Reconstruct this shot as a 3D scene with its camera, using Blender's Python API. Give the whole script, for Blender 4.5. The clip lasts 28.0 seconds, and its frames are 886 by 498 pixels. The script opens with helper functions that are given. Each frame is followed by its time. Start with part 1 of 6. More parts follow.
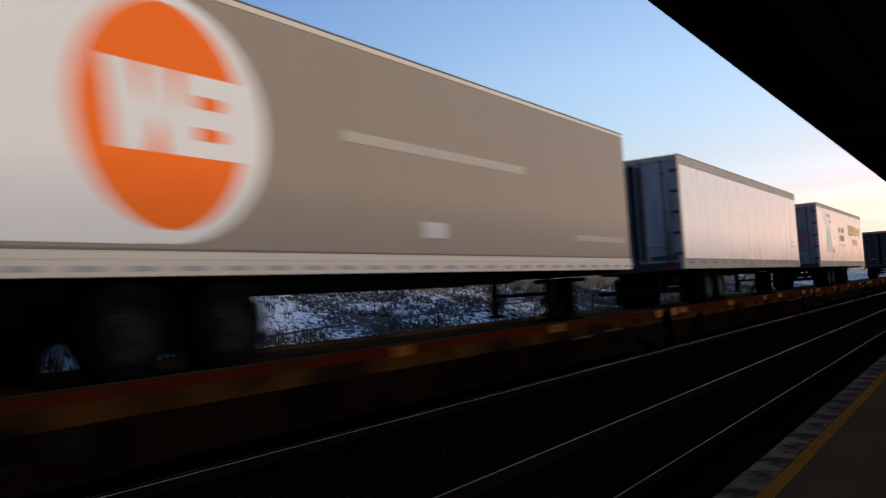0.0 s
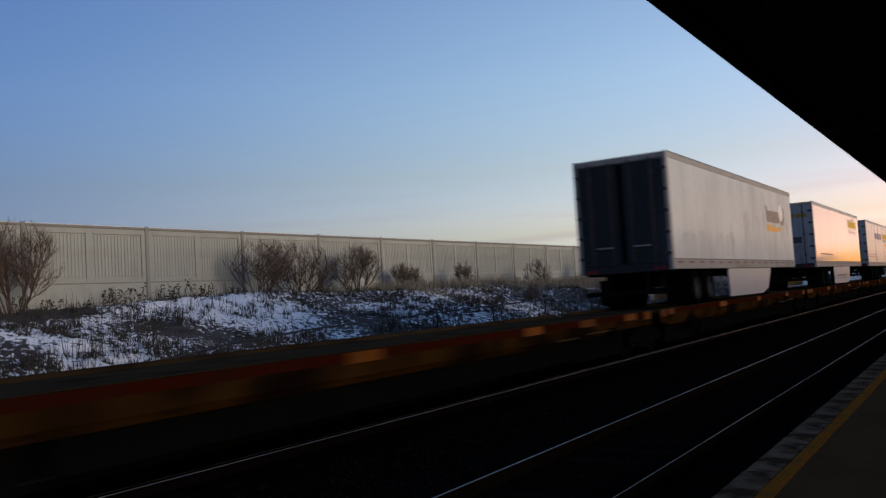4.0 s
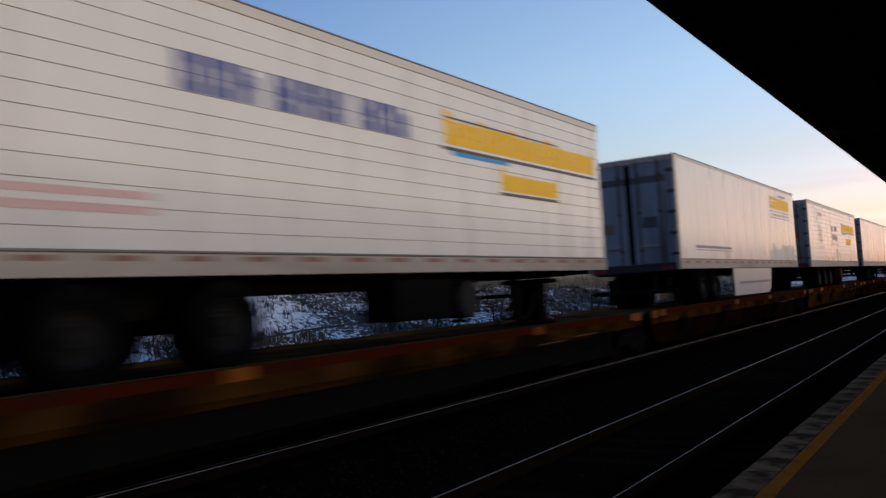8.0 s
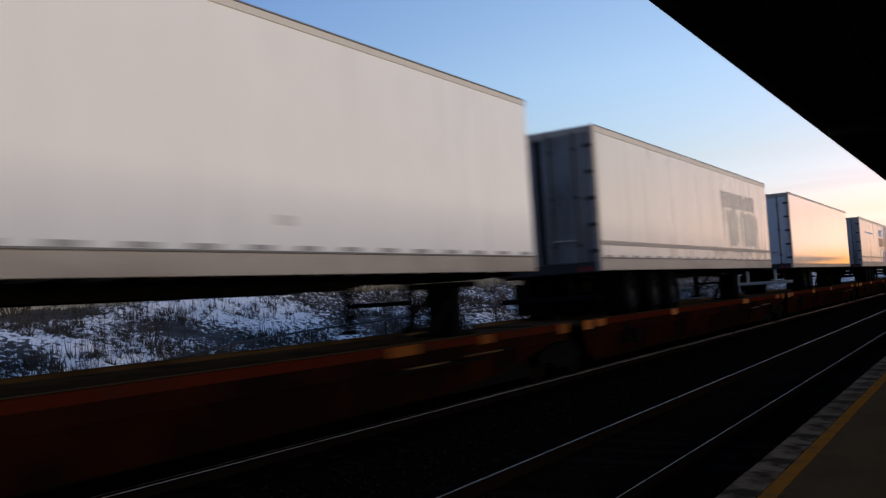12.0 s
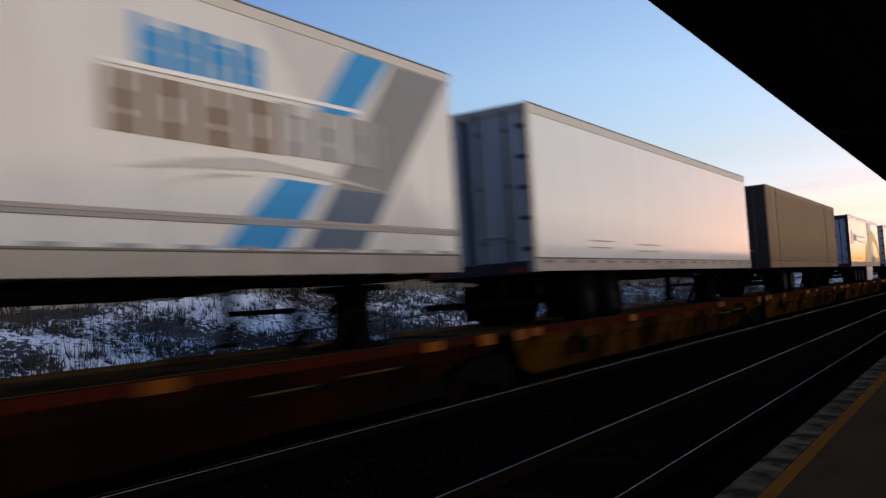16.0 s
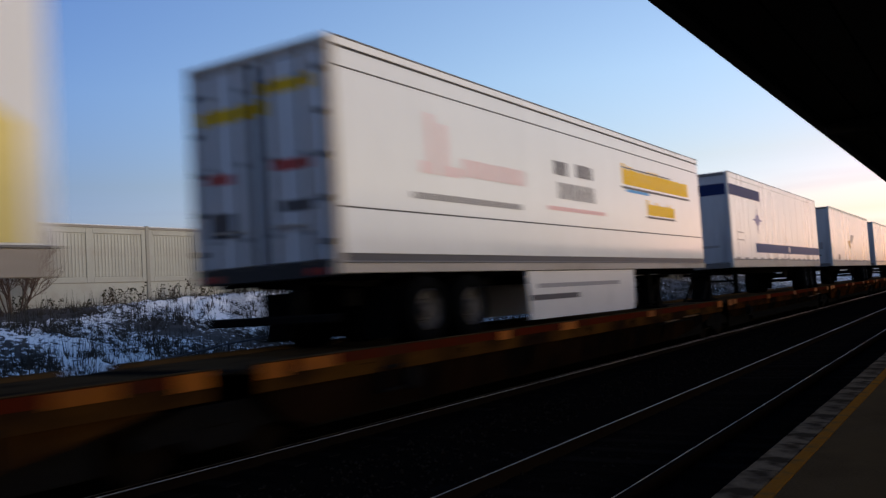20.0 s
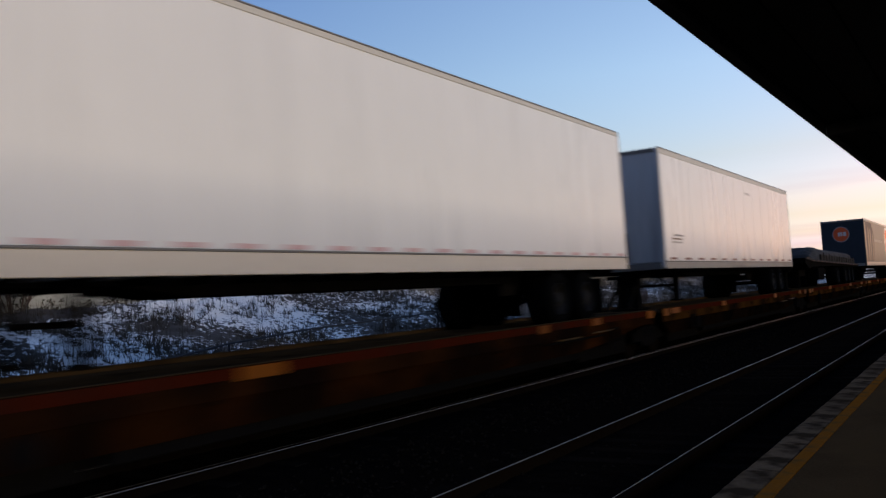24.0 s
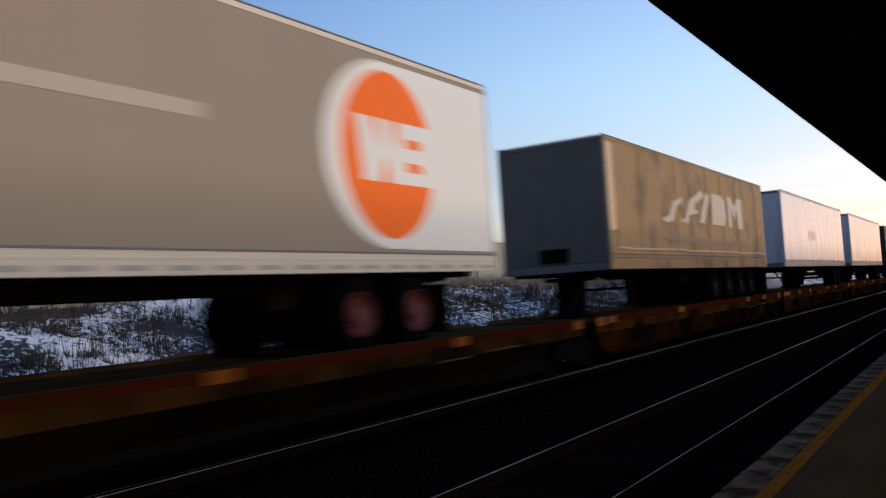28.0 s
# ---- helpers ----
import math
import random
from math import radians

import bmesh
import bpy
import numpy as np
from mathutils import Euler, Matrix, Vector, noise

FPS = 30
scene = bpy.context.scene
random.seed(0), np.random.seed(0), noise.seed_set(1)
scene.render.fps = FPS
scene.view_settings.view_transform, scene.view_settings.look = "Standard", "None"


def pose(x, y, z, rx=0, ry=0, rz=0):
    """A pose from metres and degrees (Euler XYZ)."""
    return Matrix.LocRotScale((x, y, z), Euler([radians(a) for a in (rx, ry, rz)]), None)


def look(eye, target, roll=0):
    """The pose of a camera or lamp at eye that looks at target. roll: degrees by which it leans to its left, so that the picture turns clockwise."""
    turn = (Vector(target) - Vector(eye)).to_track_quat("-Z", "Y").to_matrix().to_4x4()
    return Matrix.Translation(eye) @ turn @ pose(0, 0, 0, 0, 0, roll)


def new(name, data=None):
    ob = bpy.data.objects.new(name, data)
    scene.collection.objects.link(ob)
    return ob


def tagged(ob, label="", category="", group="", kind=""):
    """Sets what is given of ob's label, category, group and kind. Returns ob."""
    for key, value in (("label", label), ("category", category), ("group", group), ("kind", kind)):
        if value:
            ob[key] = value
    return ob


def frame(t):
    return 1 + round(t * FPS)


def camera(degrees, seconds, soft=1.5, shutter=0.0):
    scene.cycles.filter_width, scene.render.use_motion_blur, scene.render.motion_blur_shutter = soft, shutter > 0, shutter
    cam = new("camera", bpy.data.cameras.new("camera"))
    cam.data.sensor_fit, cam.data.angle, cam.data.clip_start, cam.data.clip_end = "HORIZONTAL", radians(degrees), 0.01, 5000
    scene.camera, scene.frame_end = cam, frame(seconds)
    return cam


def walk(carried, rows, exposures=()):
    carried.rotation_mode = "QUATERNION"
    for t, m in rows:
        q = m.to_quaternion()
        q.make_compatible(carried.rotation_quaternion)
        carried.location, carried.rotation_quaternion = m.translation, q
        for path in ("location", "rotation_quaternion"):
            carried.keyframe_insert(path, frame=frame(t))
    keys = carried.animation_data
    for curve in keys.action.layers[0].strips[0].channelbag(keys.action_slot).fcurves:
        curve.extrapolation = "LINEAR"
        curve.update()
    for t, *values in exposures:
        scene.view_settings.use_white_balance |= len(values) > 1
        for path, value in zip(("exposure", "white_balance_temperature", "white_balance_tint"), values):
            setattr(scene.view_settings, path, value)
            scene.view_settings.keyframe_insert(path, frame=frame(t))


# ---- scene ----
# ---------------------------------------------------------------- camera
EYE = Vector((0.0, 0.0, 1.695))


def aim(yaw, pitch, roll):
    y, p = radians(yaw), radians(pitch)
    way = Vector((-math.sin(y) * math.cos(p), math.cos(y) * math.cos(p), math.sin(p)))
    return look(EYE, EYE + way, roll)


cam = camera(54.41, 28.0, soft=1.35, shutter=0.7)
SWAY = ((0, .05, 0), (2.5, .05, 0), (4.5, -.02, 0), (8, -.01, 0), (9.5, .03, -.05), (11.5, .04, -.04), (12.2, .17, .05), (13.5, .17, .05),
        (15.5, .15, .03), (16.2, .08, .02), (17.2, .0, 0), (19, .0, -.04), (22.5, .03, -.03), (25, .02, -.03), (28, .0, -.04))
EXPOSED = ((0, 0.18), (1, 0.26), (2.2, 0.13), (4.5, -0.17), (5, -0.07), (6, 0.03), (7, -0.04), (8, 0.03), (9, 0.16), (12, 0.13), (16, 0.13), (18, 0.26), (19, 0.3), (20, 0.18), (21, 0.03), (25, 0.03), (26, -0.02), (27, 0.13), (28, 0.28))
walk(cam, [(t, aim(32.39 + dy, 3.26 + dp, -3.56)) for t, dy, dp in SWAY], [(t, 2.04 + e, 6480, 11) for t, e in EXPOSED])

# ---------------------------------------------------------------- world, sun, exposure
SUN_AZ, SUN_EL = 10.0, -1.2          # degrees right of the track's direction, above the horizon
world = bpy.data.worlds.new("dusk")
scene.world = world
world.use_nodes = True
wn, wl = world.node_tree.nodes, world.node_tree.links
wn.clear()
w_out = wn.new("ShaderNodeOutputWorld")
w_bg = wn.new("ShaderNodeBackground")
w_sky = wn.new("ShaderNodeTexSky")
w_sky.sky_type = "NISHITA"
w_sky.sun_disc = False
w_sky.sun_elevation = radians(SUN_EL)
w_sky.sun_rotation = radians(SUN_AZ)
w_sky.altitude = 150
w_sky.air_density = 1.0
w_sky.dust_density = 1.0
w_sky.ozone_density = 3.0
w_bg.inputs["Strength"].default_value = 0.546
# thin streaks of cloud low over the horizon
w_tc = wn.new("ShaderNodeTexCoord")
w_map = wn.new("ShaderNodeMapping")
w_map.inputs["Scale"].default_value = (2.0, 2.0, 38.0)
w_noise = wn.new("ShaderNodeTexNoise")
w_noise.inputs["Scale"].default_value = 1.6
w_noise.inputs["Detail"].default_value = 5
w_ramp = wn.new("ShaderNodeValToRGB")
w_ramp.color_ramp.elements[0].position = .5
w_ramp.color_ramp.elements[0].color = (1, 1, 1, 1)
w_ramp.color_ramp.elements[1].position = .68
w_ramp.color_ramp.elements[1].color = (.9, .845, .87, 1)
w_mix = wn.new("ShaderNodeMixRGB")
w_mix.blend_type = "MULTIPLY"
w_mix.inputs[0].default_value = 1
wl.new(w_tc.outputs["Generated"], w_map.inputs[0])
wl.new(w_map.outputs[0], w_noise.inputs["Vector"])
wl.new(w_noise.outputs["Fac"], w_ramp.inputs[0])
wl.new(w_sky.outputs[0], w_mix.inputs[1])
wl.new(w_ramp.outputs[0], w_mix.inputs[2])
w_sep = wn.new("ShaderNodeSeparateXYZ")
w_hz = wn.new("ShaderNodeValToRGB")
# tint by height: paler and less orange at the horizon, a soft peach haze above it
TINT = ((0.0, (.8, 1.8, 7.5)), (.026, (.84, 1.5, 5.4)), (.045, (.92, 1.2, 1.95)), (.065, (.96, .948, 1.03)), (.085, (1.115, .948, .89)), (.14, (1.23, .908, .655)), (.24, (1.44, 1.08, .73)))
for k in (0, -1):
    w_hz.color_ramp.elements[k].position, w_hz.color_ramp.elements[k].color = TINT[k][0], (*TINT[k][1], 1)
for place, tone in TINT[1:-1]:
    stop = w_hz.color_ramp.elements.new(place)
    stop.color = (*tone, 1)
w_cl = wn.new("ShaderNodeMapRange")
w_cl.inputs[1].default_value, w_cl.inputs[2].default_value = .05, .14
w_cl.inputs[3].default_value, w_cl.inputs[4].default_value = 1, .0
wl.new(w_sep.outputs[2], w_cl.inputs[0])
wl.new(w_cl.outputs[0], w_mix.inputs[0])
w_hm = wn.new("ShaderNodeMixRGB")
w_hm.blend_type = "MULTIPLY"
w_hm.inputs[0].default_value = 1
wl.new(w_tc.outputs["Generated"], w_sep.inputs[0])
wl.new(w_sep.outputs[2], w_hz.inputs[0])
wl.new(w_mix.outputs[0], w_hm.inputs[1])
wl.new(w_hz.outputs[0], w_hm.inputs[2])
# the sky turns deeper blue away from the glow
w_away = wn.new("ShaderNodeMapRange")
w_away.interpolation_type = "SMOOTHSTEP"
w_away.inputs[1].default_value, w_away.inputs[2].default_value = .95, .35
wl.new(w_sep.outputs[1], w_away.inputs[0])
w_deep = wn.new("ShaderNodeMixRGB")
w_deep.blend_type = "MULTIPLY"
w_deep.inputs[2].default_value = (.69, .9, 1.27, 1)
wl.new(w_away.outputs[0], w_deep.inputs[0])
wl.new(w_hm.outputs[0], w_deep.inputs[1])
w_back = wn.new("ShaderNodeMapRange")
w_back.interpolation_type = "SMOOTHSTEP"
w_back.inputs[1].default_value, w_back.inputs[2].default_value = .35, -.6
wl.new(w_sep.outputs[1], w_back.inputs[0])
w_blue = wn.new("ShaderNodeMixRGB")
w_blue.blend_type = "MULTIPLY"
w_blue.inputs[2].default_value = (1.0, 1.03, .84, 1)
wl.new(w_back.outputs[0], w_blue.inputs[0])
wl.new(w_deep.outputs[0], w_blue.inputs[1])
wl.new(w_blue.outputs[0], w_bg.inputs[0])
wl.new(w_bg.outputs[0], w_out.inputs[0])

# wide sun lamp added in place of bright low sky beyond the platform
glow_sun_data = bpy.data.lights.new("sun", "SUN")
glow_sun_data.energy = .55
glow_sun_data.angle = radians(28)
glow_sun_data.color = (1.0, .82, .59)
sun = new("sun", glow_sun_data)
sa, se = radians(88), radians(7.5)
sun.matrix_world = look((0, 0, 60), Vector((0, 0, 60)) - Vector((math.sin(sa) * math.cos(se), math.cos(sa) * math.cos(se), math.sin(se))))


# ---------------------------------------------------------------- materials
def mat(name, col, rough=.6, metal=0.0, vary=.12, grain=6.0, fine=60.0, bump=.15, col2=None, spots=None, stretch=(1, 1, 1), coat=0.0, rand=0.0, spec=.5):
    """A painted, rusty or stony surface: two scales of mottling, optional patches of a second colour, fine relief."""
    m = bpy.data.materials.new(name)
    m.use_nodes = True
    nt = m.node_tree
    n, l = nt.nodes, nt.links
    b = n["Principled BSDF"]
    b.inputs["Roughness"].default_value = rough
    b.inputs["Metallic"].default_value = metal
    b.inputs["Coat Weight"].default_value = coat
    b.inputs["Specular IOR Level"].default_value = .12 if "decal" in name else spec
    tc = n.new("ShaderNodeTexCoord")
    mp = n.new("ShaderNodeMapping")
    mp.inputs["Scale"].default_value = stretch
    l.new(tc.outputs["Object"], mp.inputs[0])
    n1, n2 = n.new("ShaderNodeTexNoise"), n.new("ShaderNodeTexNoise")
    for nd, s in ((n1, grain), (n2, fine)):
        nd.inputs["Scale"].default_value = s
        nd.inputs["Detail"].default_value = 5
        l.new(mp.outputs[0], nd.inputs["Vector"])
    add = n.new("ShaderNodeMath")
    add.operation = "ADD"
    l.new(n1.outputs["Fac"], add.inputs[0])
    l.new(n2.outputs["Fac"], add.inputs[1])
    mr = n.new("ShaderNodeMapRange")
    mr.inputs[1].default_value, mr.inputs[2].default_value = .6, 1.4
    mr.inputs[3].default_value, mr.inputs[4].default_value = 1 - vary, 1 + vary
    l.new(add.outputs[0], mr.inputs[0])
    last = mr.outputs[0]
    if rand:
        oi = n.new("ShaderNodeObjectInfo")
        rr = n.new("ShaderNodeMapRange")
        rr.inputs[3].default_value, rr.inputs[4].default_value = 1 - rand, 1 + rand
        l.new(oi.outputs["Random"], rr.inputs[0])
        mu = n.new("ShaderNodeMath")
        mu.operation = "MULTIPLY"
        l.new(last, mu.inputs[0])
        l.new(rr.outputs[0], mu.inputs[1])
        last = mu.outputs[0]
    sc = n.new("ShaderNodeVectorMath")
    sc.operation = "SCALE"
    sc.inputs[0].default_value = col
    l.new(last, sc.inputs["Scale"])
    cout = sc.outputs[0]
    if col2:
        n3 = n.new("ShaderNodeTexNoise")
        n3.inputs["Scale"].default_value = (spots or (2.0, .55, .7))[0]
        n3.inputs["Detail"].default_value = 6
        l.new(mp.outputs[0], n3.inputs["Vector"])
        r3 = n.new("ShaderNodeMapRange")
        r3.inputs[1].default_value, r3.inputs[2].default_value = (spots or (2.0, .55, .7))[1:3]
        l.new(n3.outputs["Fac"], r3.inputs[0])
        mx = n.new("ShaderNodeMixRGB")
        l.new(r3.outputs[0], mx.inputs[0])
        l.new(cout, mx.inputs[1])
        mx.inputs[2].default_value = (*col2, 1)
        cout = mx.outputs[0]
    l.new(cout, b.inputs["Base Color"])
    ro = n.new("ShaderNodeMapRange")
    ro.inputs[3].default_value, ro.inputs[4].default_value = max(.03, rough - .08), min(1, rough + .1)
    l.new(n1.outputs["Fac"], ro.inputs[0])
    l.new(ro.outputs[0], b.inputs["Roughness"])
    if bump:
        bp = n.new("ShaderNodeBump")
        bp.inputs["Strength"].default_value = bump
        bp.inputs["Distance"].default_value = .01
        l.new(n2.outputs["Fac"], bp.inputs["Height"])
        l.new(bp.outputs[0], b.inputs["Normal"])
    return m


STREAK = (1.0, 1.0, .12)
M_GLOSS = mat("glossy_white_paint", (.7, .69, .675), .09, spec=.5, vary=.05, grain=1.2, fine=14, bump=.012, col2=(.57, .55, .52), spots=(1.3, .62, .95), stretch=STREAK)
M_WHITE = mat("white_paint", (.74, .73, .72), .28, spec=.28, vary=.05, grain=1.2, fine=14, bump=.015, col2=(.55, .53, .5), spots=(1.3, .62, .95), stretch=STREAK)
M_WHITE2 = mat("cool_white_paint", (.72, .73, .75), .28, spec=.28, vary=.05, grain=1.0, fine=12, bump=.015, col2=(.52, .53, .54), spots=(1.1, .6, .95), stretch=STREAK)
M_DIRTY = mat("weathered_white_paint", (.66, .64, .61), .28, spec=.3, vary=.08, grain=1.6, fine=16, bump=.03, col2=(.42, .4, .37), spots=(1.6, .55, .9), stretch=STREAK)
M_GRIMY = mat("grimy_white_paint", (.6, .585, .555), .45, spec=.2, vary=.12, grain=1.3, fine=14, bump=.03, col2=(.45, .435, .41), spots=(.9, .46, .8), stretch=(1, 1, .35))
# door and end-wall paints, tuned darker than the white sides
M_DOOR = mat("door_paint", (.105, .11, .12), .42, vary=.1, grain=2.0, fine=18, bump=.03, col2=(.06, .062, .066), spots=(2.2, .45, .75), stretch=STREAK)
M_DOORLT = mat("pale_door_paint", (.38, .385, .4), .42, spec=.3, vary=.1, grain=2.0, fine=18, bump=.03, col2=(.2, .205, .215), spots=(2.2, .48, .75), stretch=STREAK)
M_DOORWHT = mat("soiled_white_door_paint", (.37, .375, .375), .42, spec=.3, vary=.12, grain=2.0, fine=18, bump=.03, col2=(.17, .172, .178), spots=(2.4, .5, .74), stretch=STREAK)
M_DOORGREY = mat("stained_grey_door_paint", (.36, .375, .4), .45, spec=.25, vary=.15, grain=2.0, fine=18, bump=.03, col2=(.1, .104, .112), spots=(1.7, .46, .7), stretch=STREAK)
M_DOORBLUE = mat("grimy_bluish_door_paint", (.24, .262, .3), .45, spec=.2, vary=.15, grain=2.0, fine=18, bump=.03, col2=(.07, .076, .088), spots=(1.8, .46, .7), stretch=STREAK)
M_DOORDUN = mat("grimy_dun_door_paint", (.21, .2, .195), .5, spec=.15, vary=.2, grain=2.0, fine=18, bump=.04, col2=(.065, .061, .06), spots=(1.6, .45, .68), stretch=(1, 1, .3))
M_DOORSLATE = mat("slate_blue_door_paint", (.47, .51, .56), .4, spec=.25, vary=.1, grain=1.5, fine=14, bump=.02, col2=(.36, .39, .43), spots=(1.5, .5, .8), stretch=STREAK)
M_INKTEAL = mat("dark_teal_frame_paint", (.018, .028, .036), .5, spec=.2, vary=.15, grain=2, fine=16, bump=.02)
M_ROD = mat("dark_lock_rod", (.04, .04, .043), .5, spec=.2, vary=.2, grain=4, fine=30, bump=.05)
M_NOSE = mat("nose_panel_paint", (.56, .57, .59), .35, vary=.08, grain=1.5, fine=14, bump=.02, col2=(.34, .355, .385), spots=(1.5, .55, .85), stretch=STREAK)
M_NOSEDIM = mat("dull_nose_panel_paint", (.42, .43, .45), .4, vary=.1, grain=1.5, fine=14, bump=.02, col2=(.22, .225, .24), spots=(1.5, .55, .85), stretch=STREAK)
M_RAIL = mat("aluminium_rail", (.37, .325, .28), .55, 0.0, spec=.25, vary=.12, grain=3, fine=30, bump=.04, col2=(.24, .205, .17), spots=(1.1, .5, .8), stretch=(1, .5, 1))
M_TOPRAIL = mat("pale_top_rail", (.53, .5, .455), .5, spec=.25, vary=.08, grain=3, fine=30, bump=.03)
M_RAILDK = mat("dark_rail", (.16, .15, .14), .5, .3, vary=.15, grain=3, fine=30, bump=.05)
M_SILLBAR = mat("scuffed_black_sill", (.03, .029, .03), .6, spec=.15, vary=.3, grain=5, fine=40, bump=.1)
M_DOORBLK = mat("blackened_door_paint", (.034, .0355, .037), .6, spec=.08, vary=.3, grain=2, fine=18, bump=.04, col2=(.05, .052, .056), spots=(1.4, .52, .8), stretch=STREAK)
M_TAUPE = mat("taupe_curtain", (.305, .25, .195), .42, spec=.14, vary=.05, grain=.8, fine=10, bump=.02, stretch=STREAK)
M_CREAM = mat("cream_panel", (.66, .59, .5), .35, spec=.2, vary=.06, grain=1.2, fine=12, bump=.02)
M_FIELD = mat("warm_tan_stripe_decal", (.31, .245, .18), .42, vary=.06, grain=1.2, fine=12, bump=.01)
M_DKBROWN = mat("dark_brown_stripe_decal", (.05, .036, .028), .42, vary=.1, bump=.01)
M_NAVYEND = mat("dark_navy_panel", (.014, .023, .035), .5, spec=.2, vary=.15, grain=2, fine=16, bump=.02)
M_TAN = mat("tan_container_paint", (.165, .108, .051), .5, spec=.14, vary=.1, grain=2, fine=24, bump=.06, col2=(.16, .11, .065), spots=(1.4, .5, .75), stretch=STREAK)
M_TANDK = mat("brown_container_end", (.055, .042, .032), .6, spec=.15, vary=.15, grain=2, fine=24, bump=.06)
M_TARP = mat("tan_tarpaulin", (.31, .2, .1), .55, spec=.12, vary=.14, grain=1.4, fine=9, bump=.45, col2=(.15, .105, .07), spots=(1.1, .48, .68))
M_TARPEND = mat("grey_tarpaulin_end", (.15, .135, .115), .7, spec=.1, vary=.15, grain=2, fine=12, bump=.3)
M_BLACKTARP = mat("black_tarpaulin", (.012, .0125, .0135), .75, spec=.12, vary=.3, grain=3, fine=18, bump=.5)
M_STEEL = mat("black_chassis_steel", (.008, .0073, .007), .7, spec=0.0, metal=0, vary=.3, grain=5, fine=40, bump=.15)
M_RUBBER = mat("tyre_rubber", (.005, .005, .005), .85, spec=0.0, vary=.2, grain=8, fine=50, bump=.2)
M_RIMLT = mat("bright_wheel_rim_paint", (.095, .086, .077), .65, 0.0, spec=.1, vary=.2, grain=8, fine=40, bump=.05, col2=(.03, .026, .023), spots=(6, .45, .7))
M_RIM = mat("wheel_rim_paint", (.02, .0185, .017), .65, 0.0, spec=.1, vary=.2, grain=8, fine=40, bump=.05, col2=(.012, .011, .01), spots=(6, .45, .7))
M_HUBRED = mat("red_hub_paint", (.16, .035, .03), .45, vary=.15, grain=8, fine=40, bump=.05)
M_SKIRT = mat("skirt_panel", (.62, .6, .57), .35, spec=.25, vary=.06, grain=1.5, fine=14, bump=.02, col2=(.45, .42, .39), spots=(1.6, .6, .9))
M_YELLOW = mat("yellow_decal", (.74, .44, .014), .45, vary=.05, bump=.01)
M_DKLINE = mat("dark_decal", (.09, .085, .09), .4, vary=.1, bump=.01)
M_GREYDEC = mat("grey_decal", (.3, .29, .29), .4, vary=.08, bump=.01)
M_PALEDEC = mat("pale_grey_decal", (.55, .53, .52), .35, vary=.05, bump=.01)
M_FADED = mat("faded_grey_decal", (.45, .43, .42), .4, vary=.12, bump=.01)
M_STEELBLUE = mat("slate_blue_decal", (.1, .13, .18), .35, vary=.06, bump=.01)
M_STONEGREY = mat("stone_grey_decal", (.22, .215, .22), .4, vary=.08, bump=.01)
M_SOOT = mat("soot_stain_decal", (.05, .051, .055), .6, vary=.35, grain=2.5, fine=20, bump=.02)
M_REFLECT = mat("road_grime_decal", (.54, .525, .49), .5, vary=.14, grain=1.2, fine=10, bump=.02, col2=(.64, .62, .59), spots=(1.1, .42, .7), stretch=(1, 1, .5))
M_SMEAR = mat("dirt_smear_decal", (.5, .475, .44), .5, vary=.2, grain=1.5, fine=12, bump=.02)
M_INK = mat("dark_grey_decal", (.17, .16, .165), .4, vary=.1, bump=.01)
M_GHOST = mat("ghost_grey_decal", (.64, .63, .63), .35, vary=.06, bump=.01)
M_MUSTARD = mat("mustard_decal", (.66, .54, .2), .4, vary=.06, bump=.01)
M_HAZE = mat("hazy_blue_decal", (.45, .58, .68), .4, vary=.06, bump=.01)
M_DUSK = mat("dusky_blue_decal", (.008, .04, .13), .45, vary=.1, bump=.01)
M_SWOOSH = mat("amber_decal", (.72, .36, .06), .4, vary=.08, bump=.01)
M_FAINT = mat("faint_cream_decal", (.48, .43, .37), .45, vary=.1, bump=.01)
M_BLUE = mat("blue_decal", (.1, .115, .27), .35, vary=.06, bump=.01)
M_SLATE = mat("slate_decal", (.2, .21, .27), .35, vary=.06, bump=.01)
M_SKY = mat("sky_blue_decal", (.045, .26, .56), .35, vary=.06, bump=.01)
M_NAVY = mat("navy_decal", (.008, .02, .085), .5, vary=.08, bump=.01)
M_RED = mat("red_decal", (.5, .08, .07), .4, vary=.08, bump=.01)
M_PINK = mat("faded_red_decal", (.62, .4, .4), .4, vary=.06, bump=.01)
M_BLUSH = mat("pale_pink_decal", (.68, .53, .53), .4, vary=.06, bump=.01)
M_OCHRE = mat("ochre_decal", (.4, .24, .05), .45, vary=.08, bump=.01)
M_FADEYEL = mat("faded_yellow_decal", (.66, .47, .2), .45, vary=.08, bump=.01)
M_TANDEC = mat("faded_tan_decal", (.6, .42, .27), .45, vary=.08, bump=.01)
M_TEAL = mat("pale_teal_decal", (.45, .62, .6), .35, vary=.05, bump=.01)
M_ORANGE = mat("orange_decal", (.92, .17, .01), .35, vary=.05, bump=.01)
M_REDOR = mat("red_orange_decal", (.62, .105, .035), .35, vary=.05, bump=.01)
M_BROWN = mat("brown_decal", (.22, .165, .125), .4, vary=.1, bump=.01)
M_PALEBLUE = mat("pale_blue_decal", (.5, .63, .76), .4, vary=.06, bump=.01)
M_DEEPBLUE = mat("deep_blue_decal", (.07, .16, .42), .4, vary=.06, bump=.01)
M_OLIVE = mat("olive_decal", (.42, .42, .22), .35, vary=.05, bump=.01)
M_KHAKI = mat("khaki_decal", (.42, .42, .33), .35, vary=.05, bump=.01)
M_LILAC = mat("lilac_decal", (.5, .48, .66), .35, vary=.05, bump=.01)
